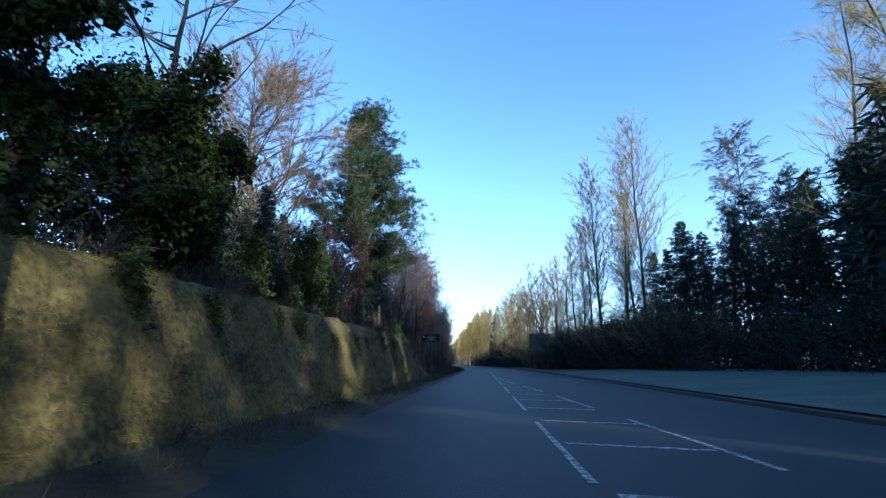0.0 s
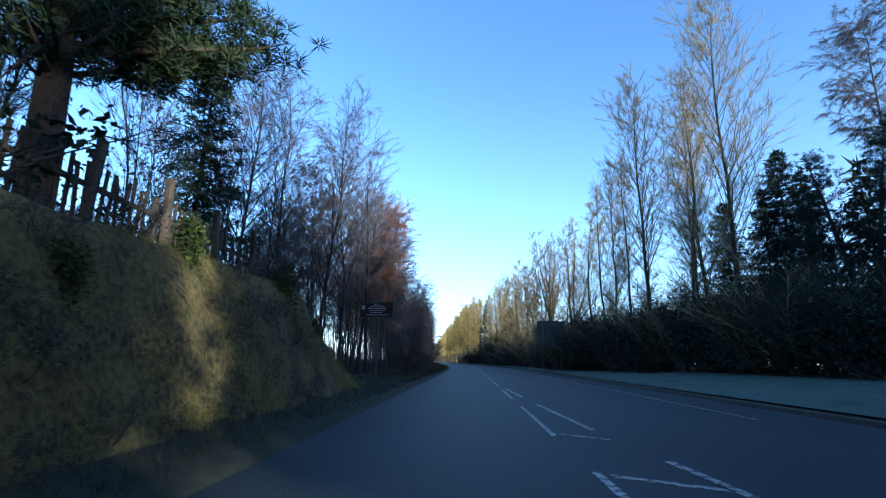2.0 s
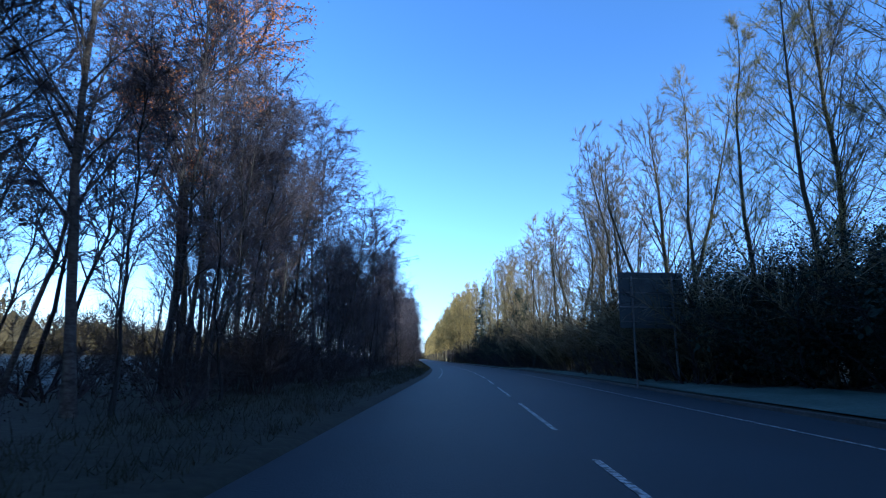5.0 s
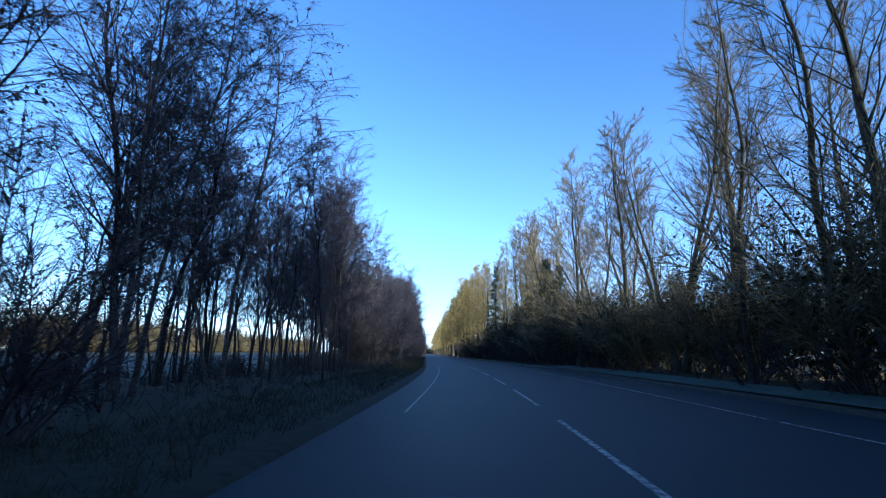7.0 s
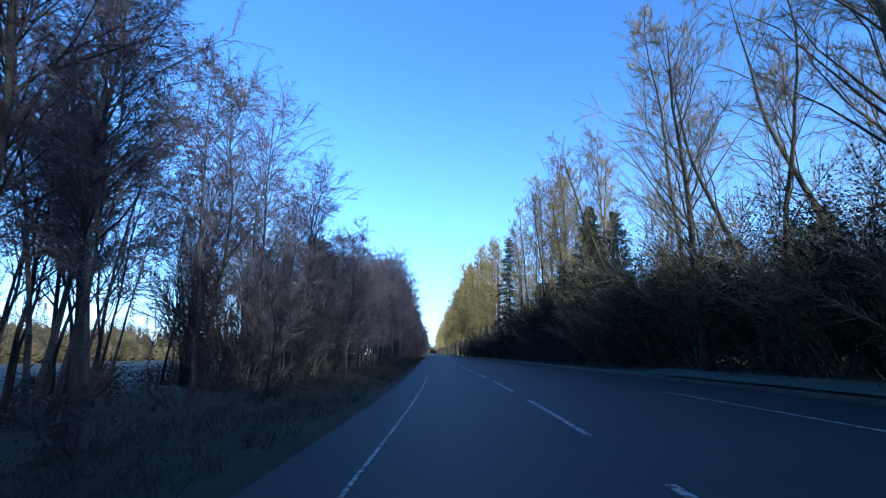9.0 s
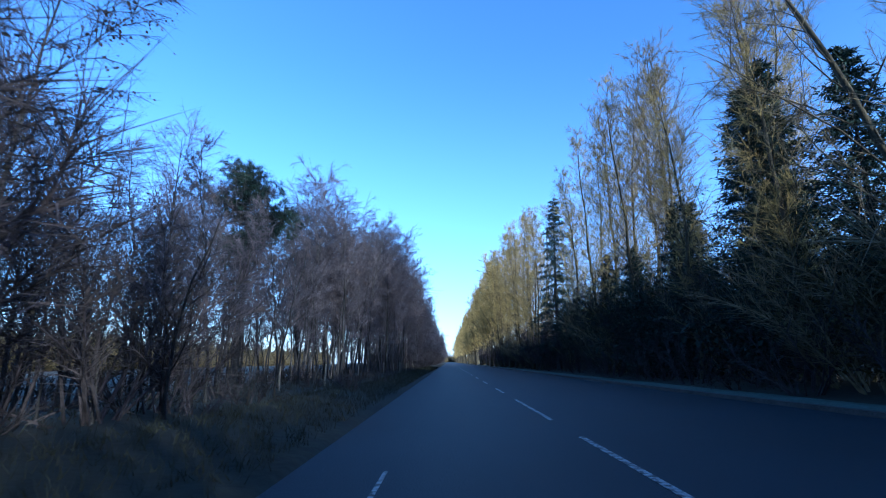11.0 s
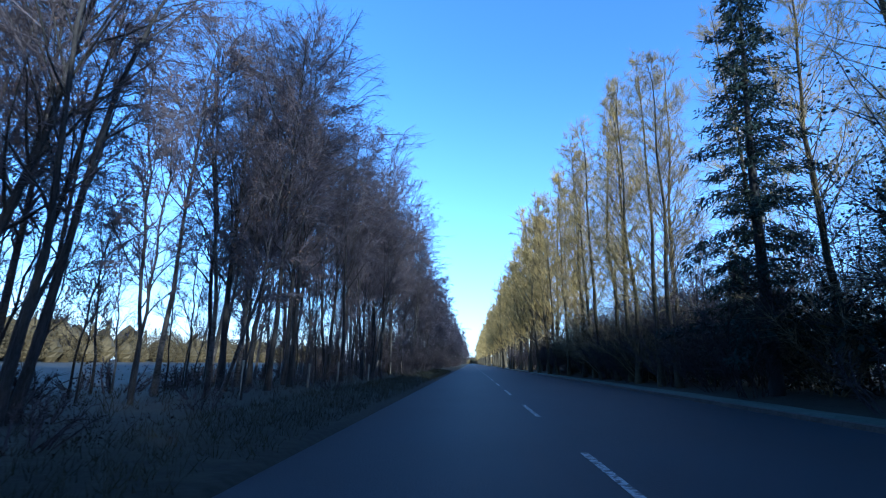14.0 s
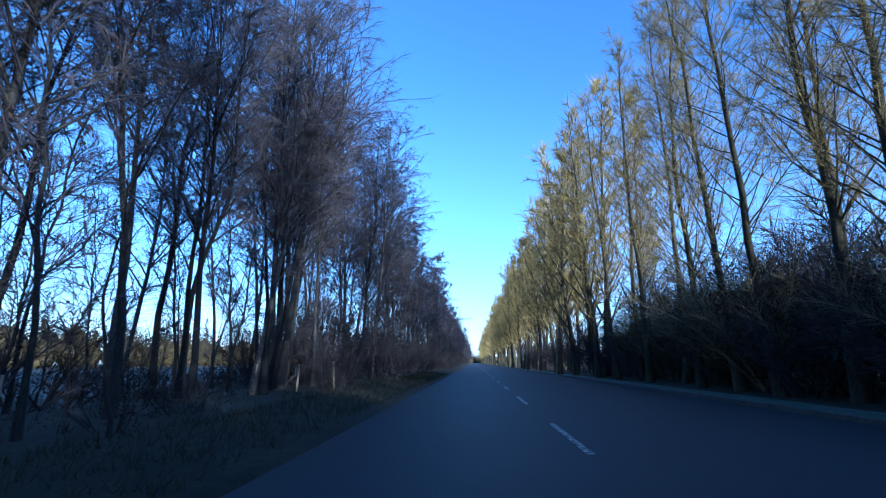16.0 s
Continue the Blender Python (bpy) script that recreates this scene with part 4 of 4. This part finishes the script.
for s, sc in ((168.1, 0.85), (177.8, 0.95), (190.6, 1.0)):
    plant("birch", s, -8.6, sc, 5, lean=(-7, 2))
for s, n, sc, p in ((169.5, -8.8, 1.0, 2), (171.2, -10.4, 1.05, 0), (167.0, -10.6, 1.0, 3), (164.2, -10.0, 1.05, 3), (160.4, -10.6, 1.1, 0), (162.3, -9.0, 1.0, 2)):
    plant("birch", s, n, sc, p)
for s, n, sc, p in ((109.5, -8.8, 0.9, 1), (111, -8.2, 0.85, 5), (112.6, -9.5, 0.95, 3), (115, -10, 0.9, 0)):
    plant("birch", s, n, sc, p)
for k in range(64):
    plant("far_birch", 239 + k * 2.8, -5.8 - 4.0 * rnd.random(), rnd.uniform(1.1, 1.35))
for k in range(64):
    plant("distant_birch", 420 + k * 6.0, -5.2 - 2.0 * rnd.random(), rnd.uniform(1.1, 1.35))
for k in range(34):
    plant("thicket", 188 + k * 4.2 + rnd.uniform(-1, 1), -8.5 - 3.5 * rnd.random(), rnd.uniform(0.55, 0.9))
for k in range(30):
    plant("thicket", 206 + k * 3.4, -9.0 - 2.5 * rnd.random(), rnd.uniform(0.9, 1.3))
for k in range(12):
    plant("birch", 182 + k * 3.6, -9.5 - (k * 7 % 11) * 0.55, 1.12 + (k * 5 % 7) * 0.03, (3, 0, 2, 5, 3)[k % 5], lean=(0, 1.5))
for k in range(60):
    plant("sapling", rnd.uniform(44, 215), -4.6 - 6 * rnd.random(), rnd.uniform(0.5, 1.1))
for k in range(24):
    plant("thicket", 69 + k * 0.8 + rnd.uniform(-1, 1), -5.6 - rnd.random() * 2, rnd.uniform(0.3, 0.7))
for k in range(16):
    plant("thicket", 120 + k * 1.25 + rnd.uniform(-1, 1), -6.6 - rnd.random() * 3, rnd.uniform(0.7, 1.1))
for k in range(36):
    plant("thicket", 205 + k * 4.6 + rnd.uniform(-1, 1), -4.9 - rnd.random() * 2, rnd.uniform(0.45, 0.9))
for k in range(72):
    plant("bramble", 42 + k * 2.5, -4.6 - rnd.random() * 4.0, rnd.uniform(0.45, 0.8), 1)
for k in range(14):
    plant("bramble", 43 + k * 1.1, rnd.uniform(-13, -8.8), rnd.uniform(0.45, 0.7), 0)
for k in range(70):
    plant("bramble", 43 + k * 2.6, -9.5 - rnd.random() * 5.0, rnd.uniform(0.9, 1.2), 1)
for k in range(40):
    plant("bramble", 48 + k * 4.3, -14 - rnd.random() * 3.0, rnd.uniform(0.9, 1.15), 1)
for k in range(44):
    plant("sapling", 44 + k * 4.2, -6.5 - 9 * rnd.random(), rnd.uniform(0.9, 1.3), 2)
# ---- mostly unseen woods behind the road's start and deep on the right, added for shade ----
def sunward(s, n):
    """Where the low sun's ray over that point meets the bank, in metres along the road."""
    return s + 0.966 * (n + 4.5)


def sun_gap(s, n):
    """The stretch left to placed trees, so strips of low sun reach the bank."""
    return n > 12 and -3.0 < sunward(s, n) < 37.0


wood_rng = random.Random(64)
# Mostly unseen trees added to keep the low sun off bank and road.
for k in range(170):
    s, n = wood_rng.uniform(-70, 34), wood_rng.uniform(24, 62)
    if not sun_gap(s, n):
        plant("wood", s, n, wood_rng.uniform(0.75, 1.1), turn=wood_rng.uniform(0, 360))
for k in range(50):
    s, n = wood_rng.uniform(-38, 14), wood_rng.uniform(23, 44)
    if not sun_gap(s, n):
        plant("wood", s, n, wood_rng.uniform(0.95, 1.25))
for k in range(16):
    s, n = wood_rng.uniform(-75, -14), wood_rng.uniform(-50, 22)
    if not -7 < n < 14 and not sun_gap(s, n):
        plant("wood", s, n, wood_rng.uniform(0.8, 1.1))
# Unseen rows added to shade the bank, with gaps for strips of sun.
for c in (-3.6, -1.2, 10.9, 15.3, 23.0, 24.5, 28.7, 33.8, 36.0, 38.4):
    for n, sc in ((24, 0.9), (29, 1.0), (34, 1.1)):
        plant("wood", c + wood_rng.uniform(-0.2, 0.2) - 0.966 * (n + 4.5), n, sc, turn=wood_rng.uniform(0, 360), squash=0.58)
# Unseen narrow trees added to stripe the sunlit stretches with shade.
for c, n in ((2.3, 25), (4.4, 30), (6.7, 26), (8.5, 31), (19.4, 27), (20.8, 32)):
    plant("wood", c - 0.966 * (n + 4.5), n, 1.4, turn=wood_rng.uniform(0, 360), squash=0.24)
for k in range(14):
    plant("wood", 88 + k * 4.0, 25 + rnd.uniform(0, 12), rnd.uniform(0.4, 0.6))
for k in range(14):
    plant("olive", 192 + k * 2.6, rnd.uniform(11.5, 13.5), rnd.uniform(0.7, 1.0))
for k in range(34):
    plant("evergreen", 160 + k * 2.4, rnd.uniform(15, 20), rnd.uniform(0.9, 1.3))


def far_woods(name, rows, seed):
    """A far line of mixed trees: clumped crowns with conifer tips between them."""
    rng = random.Random(seed)
    V, F = [], []
    for s, n, h in rows:
        base = Vector(place(s, n, 0.3))
        o = len(V)
        for i in range(6):
            for k in range(8):
                w, g = k * 0.7854 + i * 0.39, math.sin(math.pi * (0.12 + 0.86 * i / 5)) * h * 0.28 * rng.uniform(0.8, 1.1)
                V.append(base + Vector((math.cos(w) * g, math.sin(w) * g, h * 0.72 * i / 5)))
        F += [(o + i * 8 + k, o + i * 8 + (k + 1) % 8, o + i * 8 + 8 + (k + 1) % 8, o + i * 8 + 8 + k) for i in range(5) for k in range(8)]
        if rng.random() < 0.3:
            for _ in range(560):
                u = rng.random()
                w = rng.uniform(0, 6.283)
                p = base + Vector((math.cos(w) * (1 - u) * h * 0.16, math.sin(w) * (1 - u) * h * 0.16, u * h * 1.25))
                leaf(V, F, rng, p, 0.5, 0.3)
        else:
            for _ in range(1150):
                d = Vector((rng.gauss(0, 1), rng.gauss(0, 1), rng.gauss(0, 1))).normalized() * rng.random() ** 0.2
                leaf(V, F, rng, base + Vector((d.x * h * 0.45, d.y * h * 0.45, h * 0.46 + d.z * h * 0.5)), 0.48)
    return tagged(new(name, mesh_of(name, V, F, M["far"])), "far line of golden-brown trees across the field", "woods", kind="stuff")


rng = random.Random(5)
far_woods("far_woods", [(40 + i * 4.4 + rng.uniform(-1.5, 1.5), -100 - rng.uniform(0, 25) - 0.10 * i, rng.uniform(11, 18)) for i in range(135)], 3)
far_woods("far_woods", [(30 + i * 5 + rng.uniform(-2, 2), -95 - rng.uniform(0, 8) - 0.10 * i, rng.uniform(7, 11)) for i in range(110)], 8)
far_woods("far_woods", [(1000 + rng.uniform(0, 60), -75 + i * 2.5, rng.uniform(12, 18)) for i in range(60)], 4)


# ---- grass on the verges ----
def tufts(name, count, s0, s1, n0, n1, size, label, seed):
    rng = random.Random(seed)
    V, F = [], []
    for _ in range(count):
        s = rng.uniform(s0, s1)
        n = n0 + (n1 - n0) * rng.random()
        p = Vector(place(s, n, rise(s, n) - 0.02))
        for _k in range(4):
            g = Vector((rng.gauss(0, 0.5), rng.gauss(0, 0.5), 1)).normalized()
            blade(V, F, rng, p + Vector((rng.gauss(0, 0.06), rng.gauss(0, 0.06), 0)), g, size * rng.uniform(0.4, 1.2), 0.007)
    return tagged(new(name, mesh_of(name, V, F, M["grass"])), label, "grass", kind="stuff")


def straw(name, count, s0, s1, seed):
    """Dead grass that hangs from the bank's face."""
    rng = random.Random(seed)
    V, F = [], []
    for _ in range(count):
        s, n = rng.uniform(s0, s1), rng.uniform(-5.9, -4.1)
        if noise.noise(Vector((s * 0.5, n * 0.8, 7.0))) < -0.15:
            continue
        p = Vector(place(s, n + 0.34 * math.sin(math.pi * (-4.0 - n) / 2.24), rise(s, n) + 0.15))
        for _k in range(5):
            g = Vector((rng.gauss(0.55, 0.35), rng.gauss(0, 0.4), rng.gauss(-0.25, 0.5))).normalized()
            blade(V, F, rng, p + Vector((rng.gauss(0, 0.08), rng.gauss(0, 0.08), 0)), g, rng.uniform(0.06, 0.19), 0.0032)
    return tagged(new(name, mesh_of(name, V, F, M["straw"])), "dead straw-coloured grass hanging on the bank", "grass", kind="stuff")


straw("grass", 22000, -2, 42, 21)
tufts("grass", 9000, -4, 120, -3.0, -5.6, 0.24, "rough dry grass along the road's edge", 1)
tufts("grass", 9000, 120, 240, -2.9, -5.4, 0.24, "rough dry grass along the road's edge", 2)
tufts("grass", 5000, 40, 220, -5.0, -14, 0.4, "tall dead grass under the birches", 3)


# ---- tilted notice board on a post ----
def notice_board(s, n, z):
    x, y, _ = place(s, n)
    t = tagged(new("notice_board"), "dark brown notice board with rows of pale lettering on a post", "sign")
    t.matrix_basis = pose(x, y, rise(s, n), 0, 0, -math.degrees(road_heading(s)) - 28)
    V, F = [], []
    box(V, F, (0.05, 0.05, z / 2 + 0.2), (0.11, 0.11, z + 0.5))
    part("post", mesh_of("post", V, F, M["timber"]), t)
    m = pose(0, -0.045, z, 0, 1.8, 0)
    V, F = [], []
    box(V, F, (0, 0, 0), (1.98, 0.03, 0.70))
    board = part("panel", mesh_of("panel", V, F, M["board"]), t, "", m)
    V, F = [], []
    for zz in (-0.35, 0.35):
        box(V, F, (0, -0.004, zz), (2.03, 0.05, 0.035))
    for xx in (-1.0, 1.0):
        box(V, F, (xx, -0.004, 0), (0.035, 0.05, 0.665))
    part("frame", mesh_of("frame", V, F, M["timber"]), board)
    for zz, w, xx in ((0.26, 0.30, 0.0), (0.17, 0.80, 0.05), (0.07, 1.10, 0.02), (-0.03, 1.00, 0.04), (-0.13, 0.72, 0.0), (-0.24, 1.30, 0.05)):
        V, F = [], []
        box(V, F, (xx, -0.019, zz), (w, 0.006, 0.04))
        part("text_bar", mesh_of("text_bar", V, F, M["board_text"]), board)
    V, F = [], []
    box(V, F, (-0.80, -0.019, 0.12), (0.18, 0.006, 0.20))
    part("emblem", mesh_of("emblem", V, F, M["board_text"]), board)


notice_board(46.1, -4.24, 3.38)


# ---- back of a large road sign ----
def road_sign(s, n):
    x, y, _ = place(s, n)
    t = tagged(new("road_sign"), "large road sign seen from its grey back on two posts", "sign")
    t.matrix_basis = pose(x, y, rise(s, n), 0, 0, -math.degrees(road_heading(s)))
    for xx in (-1.1, 1.1):
        V, F = [], []
        tube(V, F, [Vector((xx, 0.1, -0.2)), Vector((xx, 0.1, 5.9))], [0.06, 0.06], 10)
        part("post", mesh_of("post", V, F, M["steel"], True), t)
    V, F = [], []
    box(V, F, (0, 0.2, 4.6), (3.6, 0.04, 3.1))
    panel = part("panel", mesh_of("panel", V, F, M["sign_back"]), t)
    for zz in (3.4, 4.2, 5.0, 5.8):
        V, F = [], []
        box(V, F, (0, 0.155, zz), (3.5, 0.05, 0.06))
        part("rail", mesh_of("rail", V, F, M["steel"]), panel)


road_sign(84.5, 10.45)


# ---- paling fence on the bank ----
def paling_fence(s0, s1, n):
    x, y, _ = place(s0, n)
    t = tagged(new("paling_fence"), "old leaning dark timber paling fence on the bank", "fence")
    t.matrix_basis = pose(x, y, rise(s0, n), 0, 0, -math.degrees(road_heading(s0)))
    rng = random.Random(9)
    length = s1 - s0
    for yy in [i * 2.2 for i in range(int(length / 2.2) + 1)]:
        V, F = [], []
        box(V, F, (0, 0, 0), (0.16, 0.16, 2.5))
        part("post", mesh_of("post", V, F, M["timber"]), t, "", pose(0.05, yy, 1.0, rng.gauss(0, 5), rng.gauss(0, 5), 0))
    for zz in (0.5, 1.35):
        V, F = [], []
        box(V, F, (-0.09, length / 2, zz), (0.05, length, 0.10))
        part("rail", mesh_of("rail", V, F, M["timber"]), t)
    V, F = [], []
    box(V, F, (0, 0, 0), (0.03, 0.09, 1.7))
    pale = mesh_of("pale", V, F, M["timber"])
    for i in range(int(length / 0.2)):
        part("pale", pale, t, "", pose(-0.135, 0.1 + i * 0.2, 0.95 + rng.gauss(0, 0.05), rng.gauss(0, 3), rng.gauss(0, 2), 0))


paling_fence(22, 38.5, -6.6)


# ---- stakes in the undergrowth ----
def stake(s, n, h, mat, label):
    x, y, _ = place(s, n)
    V, F = [], []
    box(V, F, (0, 0, h / 2 - 0.1), (0.07, 0.07, h + 0.2))
    box(V, F, (0, 0, h + 0.02), (0.07, 0.07, 0.04))
    ob = tagged(new("fence_post", mesh_of("fence_post", V, F, mat)), label, "post", group="stakes in the undergrowth")
    ob.matrix_basis = pose(x, y, rise(s, n), rnd.gauss(0, 3), rnd.gauss(0, 3), rnd.uniform(0, 90))


for s, n, h in ((50.5, -7.0, 1.5), (52.8, -7.2, 1.4), (55.2, -7.0, 1.4), (58, -6.8, 1.3), (61, -6.6, 1.3)):
    stake(s, n, h, M["timber"], "short weathered timber fence post in dark undergrowth")
for s, n, h in ((168.5, -8.2, 1.0), (176, -7.0, 1.0), (181, -6.6, 0.9), (184, -6.2, 1.0), (190, -6.0, 0.9), (201, -7.6, 1.0), (203, -6.8, 1.0), (206, -6.2, 1.1), (146, -7.2, 1.0), (150, -6.4, 1.0)):
    stake(s, n, h, M["pale"], "short pale stake standing in dead grass")
